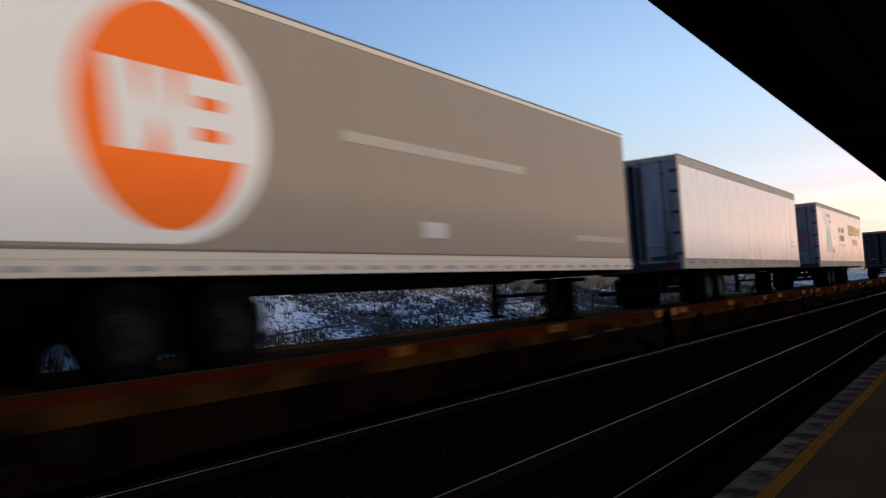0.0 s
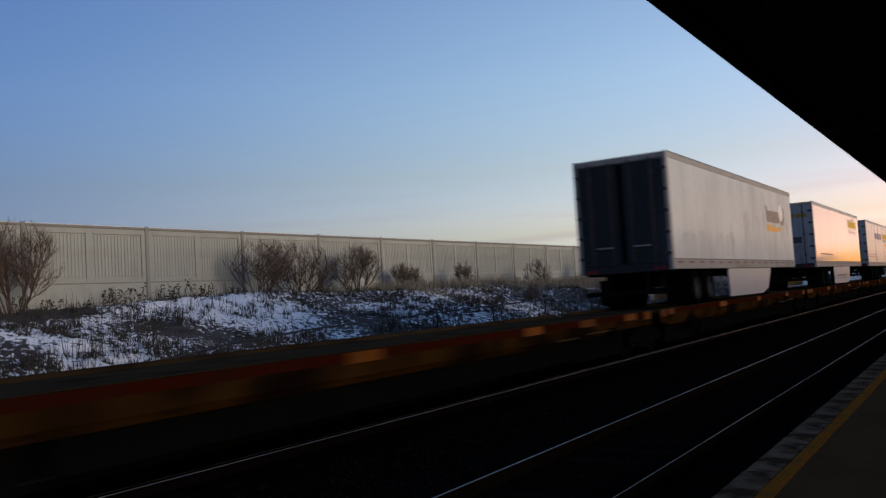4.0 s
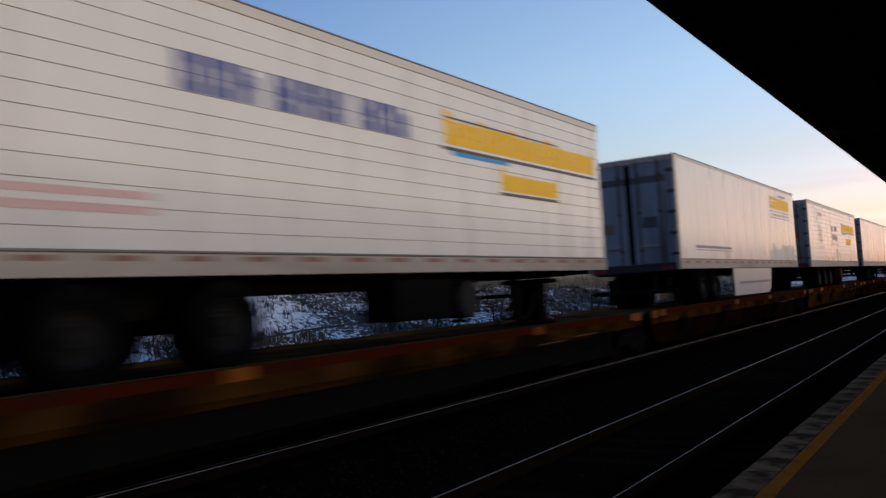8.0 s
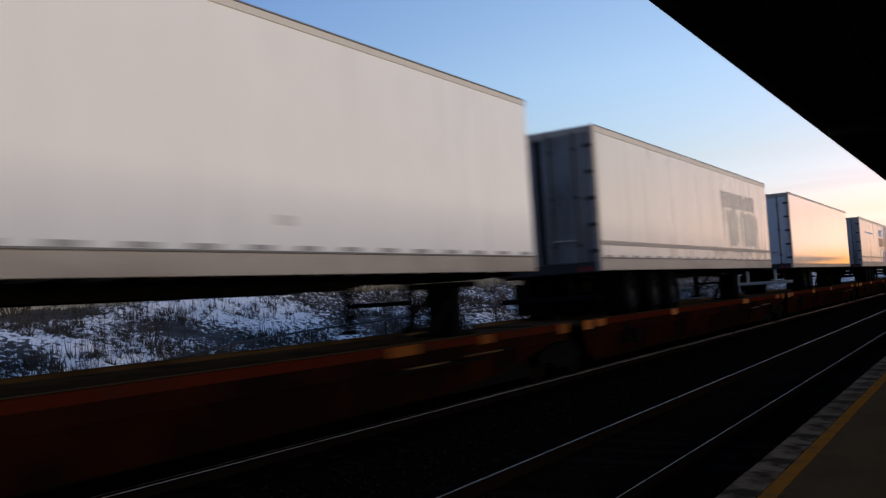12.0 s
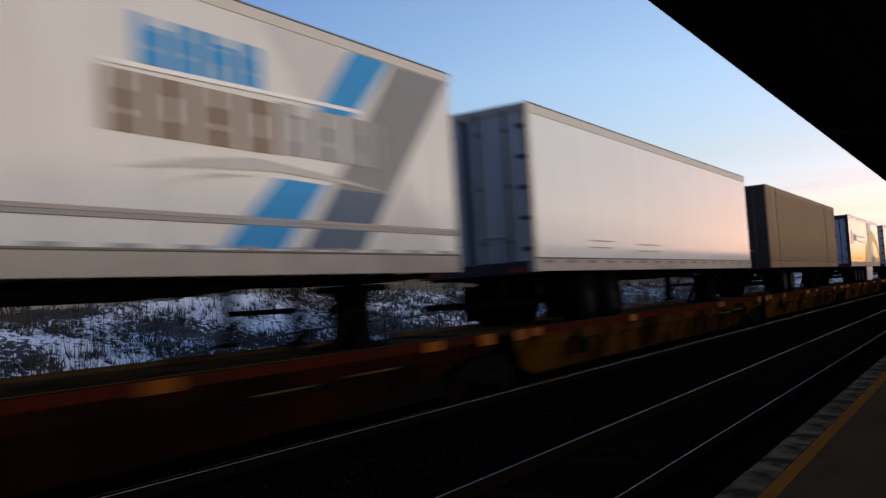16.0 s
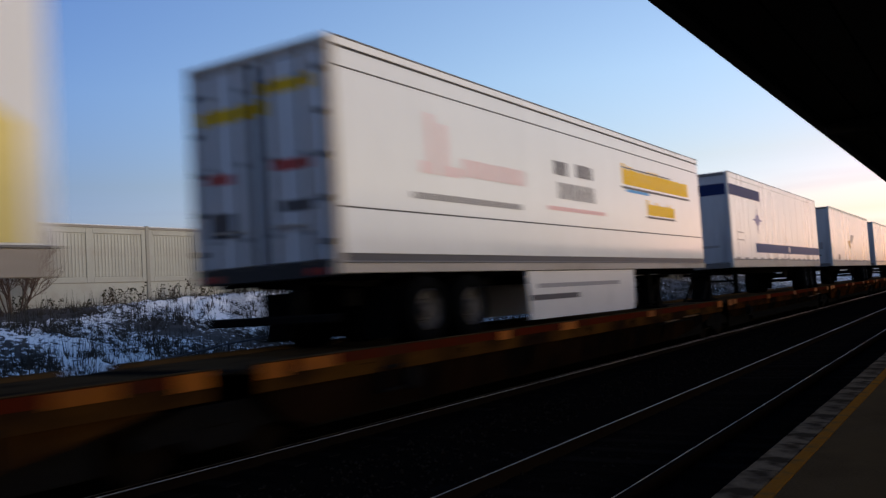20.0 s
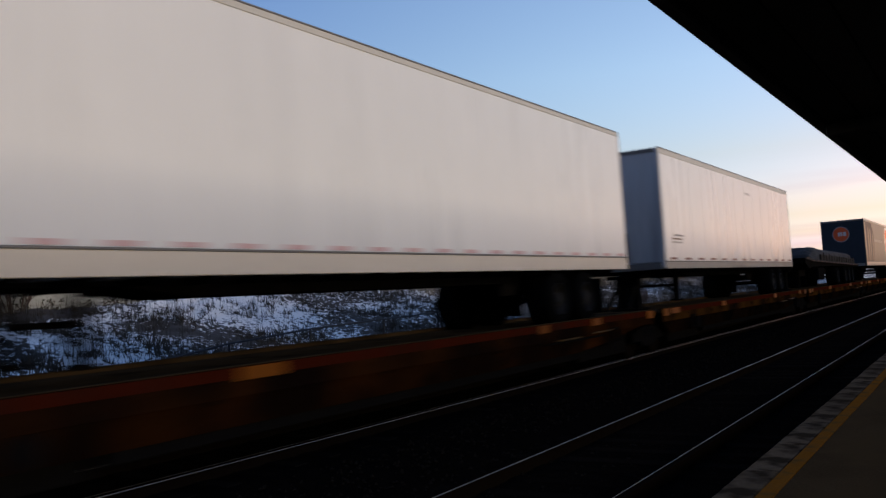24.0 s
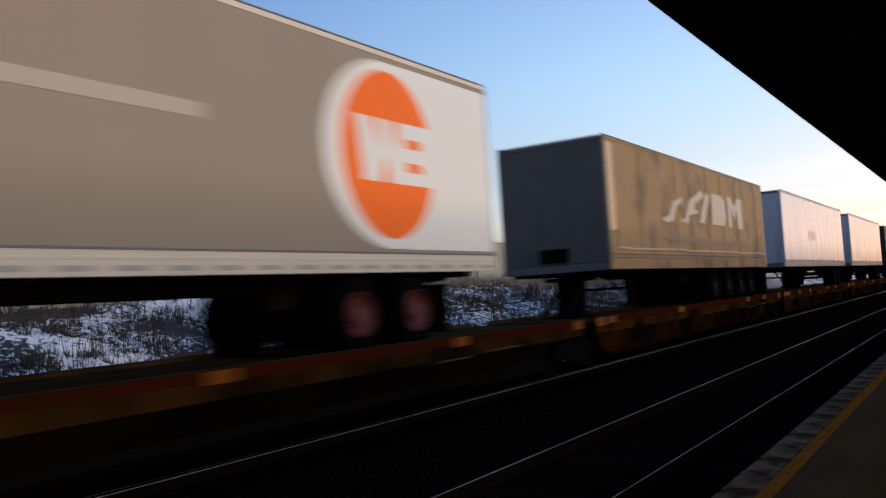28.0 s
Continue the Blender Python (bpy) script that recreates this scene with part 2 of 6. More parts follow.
M_WHDEC = mat("white_decal", (.78, .77, .75), .35, vary=.03, bump=.01)
M_LAMP = mat("red_lamp_lens", (.3, .02, .02), .2, vary=.05, bump=0)
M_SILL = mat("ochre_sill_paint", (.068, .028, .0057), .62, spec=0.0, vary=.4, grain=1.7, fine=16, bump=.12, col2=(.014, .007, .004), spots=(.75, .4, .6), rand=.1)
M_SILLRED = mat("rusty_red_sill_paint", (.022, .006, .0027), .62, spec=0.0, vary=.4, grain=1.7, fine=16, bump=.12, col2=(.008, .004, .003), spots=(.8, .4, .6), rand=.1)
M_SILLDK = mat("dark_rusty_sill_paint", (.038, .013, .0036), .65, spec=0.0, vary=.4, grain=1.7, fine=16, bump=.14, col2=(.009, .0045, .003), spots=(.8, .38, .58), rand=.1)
# near-black copy of the sill paint, web shade put into its colour
M_SILLSHADE = mat("blackened_sill_web", (.012, .0058, .0032), .7, spec=0.0, vary=.4, grain=1.7, fine=16, bump=.14, col2=(.004, .003, .0025), spots=(.8, .4, .62), rand=.1)
M_TAPE = mat("rust_red_stripe", (.066, .0105, .004), .5, spec=0.0, vary=.2, grain=4, fine=30, bump=.08, col2=(.035, .014, .008), spots=(1.4, .46, .7))
M_WORNTAPE = mat("worn_reflective_tape", (.2, .085, .06), .5, vary=.15, grain=4, fine=30, bump=.02)
M_AMBER = mat("amber_reflector", (.28, .085, .009), .5, spec=.05, rand=.35, vary=.12, grain=4, fine=30, bump=.03, col2=(.2, .06, .012), spots=(2.5, .5, .72))
M_IRON = mat("dull_yellow_grab_iron", (.14, .078, .02), .6, spec=.1, vary=.3, grain=5, fine=30, bump=.08, col2=(.03, .018, .008), spots=(3, .48, .66))
M_DECK = mat("worn_deck_steel", (.052, .034, .018), .75, spec=0.0, vary=.25, grain=2, fine=22, bump=.15, col2=(.022, .015, .009), spots=(1.2, .5, .7))
M_RAILSTEEL = mat("polished_rail_head", (.24, .222, .196), .4, 1.0, vary=.1, grain=2, fine=40, bump=.02)
# rails, ties and stones near black: deep shade put into their colours
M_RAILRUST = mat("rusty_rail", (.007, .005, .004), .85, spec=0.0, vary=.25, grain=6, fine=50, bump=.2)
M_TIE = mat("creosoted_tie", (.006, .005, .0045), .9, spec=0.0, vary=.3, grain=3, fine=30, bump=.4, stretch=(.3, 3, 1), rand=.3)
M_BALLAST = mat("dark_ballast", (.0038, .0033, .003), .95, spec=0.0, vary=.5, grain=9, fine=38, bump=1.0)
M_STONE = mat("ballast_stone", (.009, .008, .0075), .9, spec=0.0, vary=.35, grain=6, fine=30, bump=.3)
M_EDGE = mat("platform_edge_concrete", (.12, .096, .068), .85, spec=0.0, vary=.3, grain=3, fine=26, bump=.4, col2=(.035, .028, .02), spots=(3.2, .42, .58), rand=.2)
M_YLINE = mat("worn_yellow_line", (.21, .092, .016), .75, spec=0.0, vary=.25, grain=5, fine=40, bump=.2, col2=(.12, .07, .025), spots=(5, .48, .66))
M_ASPH = mat("platform_asphalt", (.066, .047, .026), .88, spec=0.0, vary=.3, grain=1.5, fine=60, bump=.4, col2=(.075, .053, .028), spots=(1.6, .48, .62))
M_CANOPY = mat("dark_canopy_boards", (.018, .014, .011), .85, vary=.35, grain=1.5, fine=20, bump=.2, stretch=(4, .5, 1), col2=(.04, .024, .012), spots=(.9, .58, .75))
M_CONC = mat("noise_wall_concrete", (.38, .38, .34), .85, spec=.1, vary=.1, grain=1.0, fine=18, bump=.12, col2=(.31, .285, .25), spots=(.8, .52, .8), rand=.07)
M_POSTC = mat("noise_wall_post", (.27, .262, .23), .85, vary=.12, grain=1.2, fine=18, bump=.12, rand=.06)
M_SNOW = mat("thin_snow", (.75, .75, .76), .8, spec=.1, vary=.08, grain=3, fine=20, bump=.2)
M_CAPC = mat("noise_wall_coping", (.23, .21, .185), .85, vary=.12, grain=1.2, fine=18, bump=.12)
M_TWIG = mat("bare_twigs", (.09, .058, .044), .9, vary=.25, grain=4, fine=30, bump=.1)
M_PALETWIG = mat("pale_grey_twigs", (.17, .145, .135), .9, vary=.2, grain=4, fine=30, bump=0)
M_STALK = mat("dry_stalks", (.04, .033, .023), .9, vary=.3, grain=4, fine=30, bump=0)
M_WEED = mat("withered_leaves", (.035, .034, .02), .85, spec=.05, vary=.4, grain=5, fine=30, bump=0)
M_BEDRAIL = mat("scuffed_dark_bed_rail", (.03, .026, .024), .7, spec=.05, vary=.3, grain=3, fine=26, bump=.1)
M_POCKET = mat("worn_reddish_pocket_paint", (.13, .075, .06), .7, spec=.05, vary=.3, grain=3, fine=26, bump=.1)
M_CRATE = mat("grey_brown_crates", (.02, .0175, .015), .8, spec=.05, vary=.3, grain=2, fine=16, bump=.3)
M_STRAW = mat("pale_straw", (.3, .25, .18), .9, spec=0.0, vary=.3, grain=4, fine=30, bump=0)
M_PIPE = mat("dark_fence_pipe", (.02, .02, .022), .6, .3, vary=.2, bump=.1)
M_BLOCKWALL = mat("station_brick", (.12, .075, .055), .9, vary=.2, grain=3, fine=30, bump=.3)


# snow drifts and bare patches on the bank: place, reach, more or less snow
DRIFTS = ((-23.6, 23.6, 1.6, 5.2, .11), (-21.0, 15.2, 1.0, 2.6, .08), (-19.2, 13.8, .6, 2.2, .08), (-19.0, 24.1, .5, 1.8, .1), (-22.0, 78.0, 1.0, 46.0, -.13), (-22.6, 18.2, 1.3, 2.2, -.11), (-20.6, 27.0, .9, 4.0, -.12), (-20.0, 19.0, .8, 2.4, -.08), (-27.4, 16.6, 1.8, 3.2, -.4))


def ground_material():
    m = bpy.data.materials.new("snowy_bank")
    m.use_nodes = True
    n, l = m.node_tree.nodes, m.node_tree.links
    b = n["Principled BSDF"]
    b.inputs["Roughness"].default_value = .85
    tc = n.new("ShaderNodeTexCoord")
    na, nb, nc = (n.new("ShaderNodeTexNoise") for _ in range(3))
    for nd, s, d in ((na, .35, 4), (nb, 5.5, 9), (nc, 22, 4)):
        nd.inputs["Scale"].default_value = s
        nd.inputs["Detail"].default_value = d
        l.new(tc.outputs["Object"], nd.inputs["Vector"])
    w = n.new("ShaderNodeMath")
    w.operation = "MULTIPLY_ADD"
    w.inputs[1].default_value = .55
    l.new(na.outputs["Fac"], w.inputs[0])
    l.new(nb.outputs["Fac"], w.inputs[2])
    # small tangled gaps in the cover
    nd = n.new("ShaderNodeTexNoise")
    nd.inputs["Scale"].default_value = 8.0
    nd.inputs["Detail"].default_value = 6
    nd.inputs["Roughness"].default_value = .7
    sq = n.new("ShaderNodeMapping")
    sq.inputs["Scale"].default_value = (1, 1.3, 2.4)
    l.new(tc.outputs["Object"], sq.inputs[0])
    l.new(sq.outputs[0], nd.inputs["Vector"])
    gap = n.new("ShaderNodeMath")
    gap.operation = "MULTIPLY_ADD"
    gap.inputs[1].default_value = .5
    l.new(nd.outputs["Fac"], gap.inputs[0])
    l.new(w.outputs[0], gap.inputs[2])
    less = n.new("ShaderNodeMath")
    less.inputs[1].default_value = -.25
    l.new(gap.outputs[0], less.inputs[0])
    cover = less.outputs[0]
    for x, y, z, reach, gain in DRIFTS:
        far = n.new("ShaderNodeVectorMath")
        far.operation = "DISTANCE"
        far.inputs[1].default_value = (x, y, z)
        l.new(tc.outputs["Object"], far.inputs[0])
        fall = n.new("ShaderNodeMapRange")
        fall.interpolation_type = "SMOOTHSTEP"
        fall.inputs[1].default_value, fall.inputs[2].default_value = reach * .35, reach
        fall.inputs[3].default_value, fall.inputs[4].default_value = gain, 0
        l.new(far.outputs["Value"], fall.inputs[0])
        more = n.new("ShaderNodeMath")
        l.new(cover, more.inputs[0])
        l.new(fall.outputs[0], more.inputs[1])
        cover = more.outputs[0]
    r = n.new("ShaderNodeMapRange")
    r.inputs[1].default_value, r.inputs[2].default_value = .765, .82
    l.new(cover, r.inputs[0])
    soil = n.new("ShaderNodeMixRGB")
    soil.inputs[1].default_value = (.03, .021, .014, 1)
    soil.inputs[2].default_value = (.065, .047, .031, 1)
    l.new(nc.outputs["Fac"], soil.inputs[0])
    mx = n.new("ShaderNodeMixRGB")
    mx.inputs[2].default_value = (.97, .92, .85, 1)
    l.new(r.outputs[0], mx.inputs[0])
    l.new(soil.outputs[0], mx.inputs[1])
    l.new(mx.outputs[0], b.inputs["Base Color"])
    bp = n.new("ShaderNodeBump")
    bp.inputs["Strength"].default_value = .6
    bp.inputs["Distance"].default_value = .06
    l.new(nb.outputs["Fac"], bp.inputs["Height"])
    l.new(bp.outputs[0], b.inputs["Normal"])
    return m


M_GROUND = ground_material()


# ---------------------------------------------------------------- mesh helpers
def slab(bm, x0, x1, y0, y1, z0, z1, b=0.0):
    m = Matrix.LocRotScale(((x0 + x1) / 2, (y0 + y1) / 2, (z0 + z1) / 2), None, (x1 - x0, y1 - y0, z1 - z0))
    vs = bmesh.ops.create_cube(bm, size=1, matrix=m)["verts"]
    if b:
        es = list({e for v in vs for e in v.link_edges})
        bmesh.ops.bevel(bm, geom=es, offset=b, segments=2 if b > .02 else 1, affect="EDGES", profile=.5)
    return bm


def tube(bm, a, b, r0, r1=None, n=10):
    a, b = Vector(a), Vector(b)
    d = b - a
    m = Matrix.Translation((a + b) / 2) @ d.to_track_quat("Z", "Y").to_matrix().to_4x4()
    bmesh.ops.create_cone(bm, cap_ends=True, segments=n, radius1=r0, radius2=r0 if r1 is None else r1, depth=d.length, matrix=m)
    return bm


def plate(bm, pts, x0, x1):
    """A flat shape in the side plane: pts are (along, height), thick from x0 to x1."""
    lo = [bm.verts.new((x0, a, z)) for a, z in pts]
    hi = [bm.verts.new((x1, a, z)) for a, z in pts]
    k = len(pts)
    bm.faces.new(hi)
    bm.faces.new(lo[::-1])
    for i in range(k):
        j = (i + 1) % k
        bm.faces.new((lo[i], lo[j], hi[j], hi[i]))
    bmesh.ops.recalc_face_normals(bm, faces=bm.faces[:])
    return bm


def box(x0, x1, y0, y1, z0, z1, b=0.0):
    return slab(bmesh.new(), x0, x1, y0, y1, z0, z1, b)


def finish(bm, name, material):
    me = bpy.data.meshes.new(name)
    bm.to_mesh(me)
    bm.free()
    me.materials.append(material)
    return me


def part(name, bm, material, parent, label=""):
    ob = new(name, finish(bm, name, material))
    ob.parent = parent
    return tagged(ob, label) if label else ob


def piece(name, mesh, parent, m, label=""):
    ob = new(name, mesh)
    ob.parent = parent
    ob.matrix_basis = m
    return tagged(ob, label) if label else ob


def thing(name, label, category, m=None, group="", kind=""):
    ob = new(name)
    if m is not None:
        ob.matrix_basis = m
    return tagged(ob, label, category, group, kind)


def smooth(ob, angle=.6):
    for p in ob.data.polygons:
        p.use_smooth = True
    return ob


# ---------------------------------------------------------------- the ground and the tracks
TRAIN_X = -8.22                     # middle of the train's track
NEAR_X = -3.46                      # middle of the empty track
DECK = 1.04                         # loading deck above the rail heads
WALL_X = -30.0
PLAT_Z = .20


def land(x, y):
    if x > -12.6:
        return -.6
    k = min(1.0, (-12.6 - x) / 14.7)
    z = -.6 + 2.65 * (k * k * (3 - 2 * k) * .55 + k * .45)
    if x < -31:
        z = 1.75
    damp = min(1.0, max(0.0, (-12.8 - x) / 4)) if x > -31 else .4
    z += damp * (.30 * noise.noise((x * .22, y * .13, 0)) + .12 * noise.noise((x * .8, y * .8, 3)))
    z += .28 * math.exp(-((x + 26.5) / 2.2) ** 2) * (1 + noise.noise((y * .1, 7, 0)))
    if -29.6 < x < -12.8:
        z += damp * (.13 * noise.noise((x * 1.5, y * 1.5, 11)) + .07 * noise.noise((x * 3.7, y * 3.7, 5)))
        z -= .3 * math.exp(-((y - 15.5) / 3.6) ** 2) * min(1.0, max(0.0, (-23.5 - x) / 3))
    return z


def build_ground():
    xs = [-2600, -900, -300, -120, -60, -44, -36, -33, -31.5, -30.5] + [-29.9 + .24 * i for i in range(72)] + [-12.3, -11.4, -10.5] + [-9.5, -5, 0, 6, 20, 60, 200, 700, 2600]
    ys = [-2600, -700, -250, -100, -50, -25, -10] + [-4 + 1.0 * i for i in range(10)] + [6 + .27 * i for i in range(140)] + [44 + i for i in range(46)] + [90, 96, 104, 116, 132, 155, 190, 240, 320, 480, 900, 3600]
    bm = bmesh.new()
    grid = [[bm.verts.new((x, y, land(x, y))) for y in ys] for x in xs]
    for i in range(len(xs) - 1):
        for j in range(len(ys) - 1):
            f = bm.faces.new((grid[i][j], grid[i + 1][j], grid[i + 1][j + 1], grid[i][j + 1]))
            f.smooth = True
    ob = new("ground", finish(bm, "ground", M_GROUND))
    tagged(ob, "rough bank of dry grass under patchy snow", "ground", kind="structure")

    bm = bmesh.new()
    # far shoulder widened so the ground under the wagons stays dark
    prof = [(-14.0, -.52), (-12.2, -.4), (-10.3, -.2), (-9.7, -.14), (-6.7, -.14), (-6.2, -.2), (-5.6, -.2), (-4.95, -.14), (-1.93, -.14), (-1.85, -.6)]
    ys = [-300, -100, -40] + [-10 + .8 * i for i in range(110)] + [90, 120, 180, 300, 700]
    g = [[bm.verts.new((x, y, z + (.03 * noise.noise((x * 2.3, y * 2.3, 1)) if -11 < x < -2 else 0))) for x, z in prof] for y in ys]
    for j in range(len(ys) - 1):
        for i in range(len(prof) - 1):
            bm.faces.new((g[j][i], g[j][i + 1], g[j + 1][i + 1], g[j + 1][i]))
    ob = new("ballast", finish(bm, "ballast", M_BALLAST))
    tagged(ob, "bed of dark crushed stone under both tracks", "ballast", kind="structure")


def rail_mesh():
    prof = [(-.07, -.17), (.07, -.17), (.07, -.155), (.012, -.14), (.012, -.045), (.036, -.035), (.036, -.006)]
    prof += [(-x, z) for x, z in prof[::-1] if (x, z) != (.07, -.17)][:-1]
    bm = bmesh.new()
    y0, y1 = -300, 700
    a = [bm.verts.new((x, y0, z)) for x, z in prof]
    b = [bm.verts.new((x, y1, z)) for x, z in prof]
    for i in range(len(prof)):
        j = (i + 1) % len(prof)
        bm.faces.new((a[i], a[j], b[j], b[i]))
    bmesh.ops.recalc_face_normals(bm, faces=bm.faces[:])
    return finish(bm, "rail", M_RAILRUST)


def build_track(name, cx, label, inner=.012):
    root = thing(name, label, "railway track", pose(cx, 0, 0), kind="structure")
    rm = rail_mesh()
    for s in (-1, 1):
        r = piece("rail", rm, root, pose(s * .7525, 0, 0), "rusty steel rail")
        w = .02 if s < 0 or inner < 0 else .027
        part("rail_head", box(min(-s * w, -s * .036), max(-s * w, -s * .036), -300, 700, -.0055, 0, .002), M_RAILSTEEL, r, "polished running edge")
        if inner < 0:
            # facet added on the rail's side to catch a glint of sky
            bm = bmesh.new()
            prof = [(.036, -.014), (.0395, -.015), (.0410, -.019), (.0418, -.022), (.036, -.022)]
            ends = [[bm.verts.new((x, y, z)) for x, z in prof] for y in (-300, 700)]
            for i in range(len(prof)):
                j = (i + 1) % len(prof)
                bm.faces.new((ends[0][i], ends[0][j], ends[1][j], ends[1][i]))
            bmesh.ops.recalc_face_normals(bm, faces=bm.faces[:])
            part("rail_shoulder", bm, M_RAILSTEEL, r, "rounded polished shoulder of the rail")
    return root


# ---------------------------------------------------------------- platform and canopy
def build_platform():
    root = thing("platform", "dark asphalt platform with concrete edge and yellow line", "platform", kind="structure")
    part("surface", box(-1.39, 9, -60, 160, -.6, PLAT_Z - .004), M_ASPH, root, "dark worn asphalt")
    part("edge_backing", box(-1.78, -1.392, -60, 160, -.6, PLAT_Z - .05), M_STEEL, root)
    part("safety_line", box(-1.505, -1.395, -60, 160, PLAT_Z - .04, PLAT_Z + .003), M_YLINE, root, "worn yellow safety line")
    slab_mesh = finish(box(-.125, .145, -.595, .595, -.1, 0, .012), "edge_slab", M_EDGE)
    for i in range(70):
        piece("edge_slab", slab_mesh, root, pose(-1.655, -8 + 1.2 * i + random.uniform(-.004, .004), PLAT_Z + random.uniform(-.005, .004), random.uniform(-.3, .3), random.uniform(-.4, .4), 0))
    part("edge_slab", box(-1.78, -1.51, 76, 160, PLAT_Z - .1, PLAT_Z), M_EDGE, root)
    part("edge_slab", box(-1.78, -1.51, -60, -8.7, PLAT_Z - .1, PLAT_Z), M_EDGE, root)


def build_canopy():
    root = thing("platform_canopy", "dark timber platform canopy overhead with a deep straight fascia", "canopy", kind="structure")
    # unseen roof width and fascia top set to shape light on the trailers
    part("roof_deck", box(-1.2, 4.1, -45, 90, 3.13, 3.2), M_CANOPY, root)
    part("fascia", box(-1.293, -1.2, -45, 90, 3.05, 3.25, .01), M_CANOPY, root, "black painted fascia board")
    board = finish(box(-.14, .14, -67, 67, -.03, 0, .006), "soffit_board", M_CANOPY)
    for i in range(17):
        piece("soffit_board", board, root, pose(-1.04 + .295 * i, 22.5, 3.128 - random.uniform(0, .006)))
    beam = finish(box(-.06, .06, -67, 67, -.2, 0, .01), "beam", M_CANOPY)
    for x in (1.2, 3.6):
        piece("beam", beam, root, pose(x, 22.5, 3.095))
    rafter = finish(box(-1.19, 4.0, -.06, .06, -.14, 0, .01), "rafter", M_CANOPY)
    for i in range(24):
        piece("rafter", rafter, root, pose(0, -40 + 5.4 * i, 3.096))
    # unseen wall added to block low light on the wagons and track
    wall = thing("station_wall", "plain brick wall behind the platform", "wall", kind="structure")
    part("wall_face", box(8.6, 8.9, -60, 90, -.3, 2.4), M_BLOCKWALL, wall)
    for y in range(-40, 90, 10):
        part("canopy_post", tube(bmesh.new(), (3.6, y, .19), (3.6, y, 2.9), .09, n=12), M_CANOPY, root)


# ---------------------------------------------------------------- noise wall
def build_noise_wall():
    root = thing("noise_wall", "beige concrete noise wall of ribbed panels between posts", "noise wall", kind="structure")
    bay = 5.5
    top, mid = 5.42, 3.12
    bm = bmesh.new()
    hw = bay / 2 - .09
    slab(bm, -.07, .07, -hw, hw, mid + .02, top - .1)
    for y0, y1 in ((-hw, -hw + .2), (-.16, .16), (hw - .2, hw)):
        slab(bm, .07, .12, y0, y1, mid + .02, top - .1, .01)
    for a, b in ((-hw + .2, -.16), (.16, hw - .2)):
        slab(bm, .07, .12, a, b, top - .32, top - .1, .01)
        slab(bm, .07, .12, a, b, mid + .02, mid + .22, .01)
    panel = finish(bm, "panel", M_CONC)
    rb = bmesh.new()
    slab(rb, .068, .092, -.04, .04, mid + .24, top - .34, .012)
    rib = finish(rb, "rib", M_CONC)
    base = finish(box(-.09, .10, -hw, hw, .6, mid, .015), "base_panel", M_CONC)
    post = finish(box(-.14, .16, -.09, .09, .5, top + .05, .02), "post", M_POSTC)
    cop = finish(box(-.11, .15, -hw, hw, top - .1, top, .015), "coping", M_CAPC)
    cap = finish(box(-.1, .145, -hw, hw, top + .001, top + .028, .01), "coping_snow", M_SNOW)
    joint = finish(box(-.1, .115, -hw, hw, mid, mid + .02), "joint_strip", M_CAPC)
    low = finish(box(-.1, .104, -hw, hw, mid - .78, mid - .765), "joint_strip", M_CAPC)
    for i in range(-6, 44):
        y = 18.4 + bay * i
        piece("post", post, root, pose(WALL_X, y, 0))
        c = pose(WALL_X, y + bay / 2, 0)
        p = piece("panel", panel, root, c)
        piece("base_panel", base, root, c)
        piece("coping", cop, root, c)
        piece("joint_strip", joint, root, c)
        piece("joint_strip", low, root, c)
        piece("coping_snow", cap, root, c)
        if -2 <= i < 9:
            for side in (-1, 1):
                for k in range(14):
                    piece("rib", rib, p, pose(0, side * 1.295 + (k - 6.5) * .156, 0))


# ---------------------------------------------------------------- plants on the bank
def twig(bm, a, b, r0, r1, n):
    d = (b - a).normalized()
    e = d.orthogonal().normalized()
    f = d.cross(e)
    lo, hi = [], []
    for i in range(n):
        c = 2 * math.pi * i / n
        w = e * math.cos(c) + f * math.sin(c)
        lo.append(bm.verts.new(a + w * r0))
        hi.append(bm.verts.new(b + w * r1))
    for i in range(n):
        j = (i + 1) % n
        bm.faces.new((lo[i], lo[j], hi[j], hi[i]))


def branch(bm, base, way, length, r, depth, rng, crown):
    """A limb with its side twigs, kept within an egg-shaped crown (half width, middle height, half height)."""
    steps = 3
    p = Vector(base)
    d = Vector(way).normalized()
    wide, mid, tall = crown
    for s in range(steps):
        q = p + d * length / steps
        if math.hypot(q.x, q.y) ** 2 / wide ** 2 + max(0, q.z - mid) ** 2 / tall ** 2 > rng.uniform(.8, 1.15):
            return
        r1 = r * (1 - .22 * (s + 1) / steps)
        twig(bm, p, q, r, r1, 4 if depth > 1 else 3)
        r = r1
        if depth > 0:
            for _ in range(rng.choice((1, 2, 2)) if depth > 1 else 4):
                side = Vector((rng.uniform(-1, 1), rng.uniform(-1, 1), rng.uniform(-.2, .7)))
                branch(bm, q, d * .7 + side * .85, length * rng.uniform(.5, .75), r * .7, depth - 1, rng, crown)
        p = q
        d = (d + Vector((rng.uniform(-.25, .25), rng.uniform(-.25, .25), rng.uniform(0, .3)))).normalized()


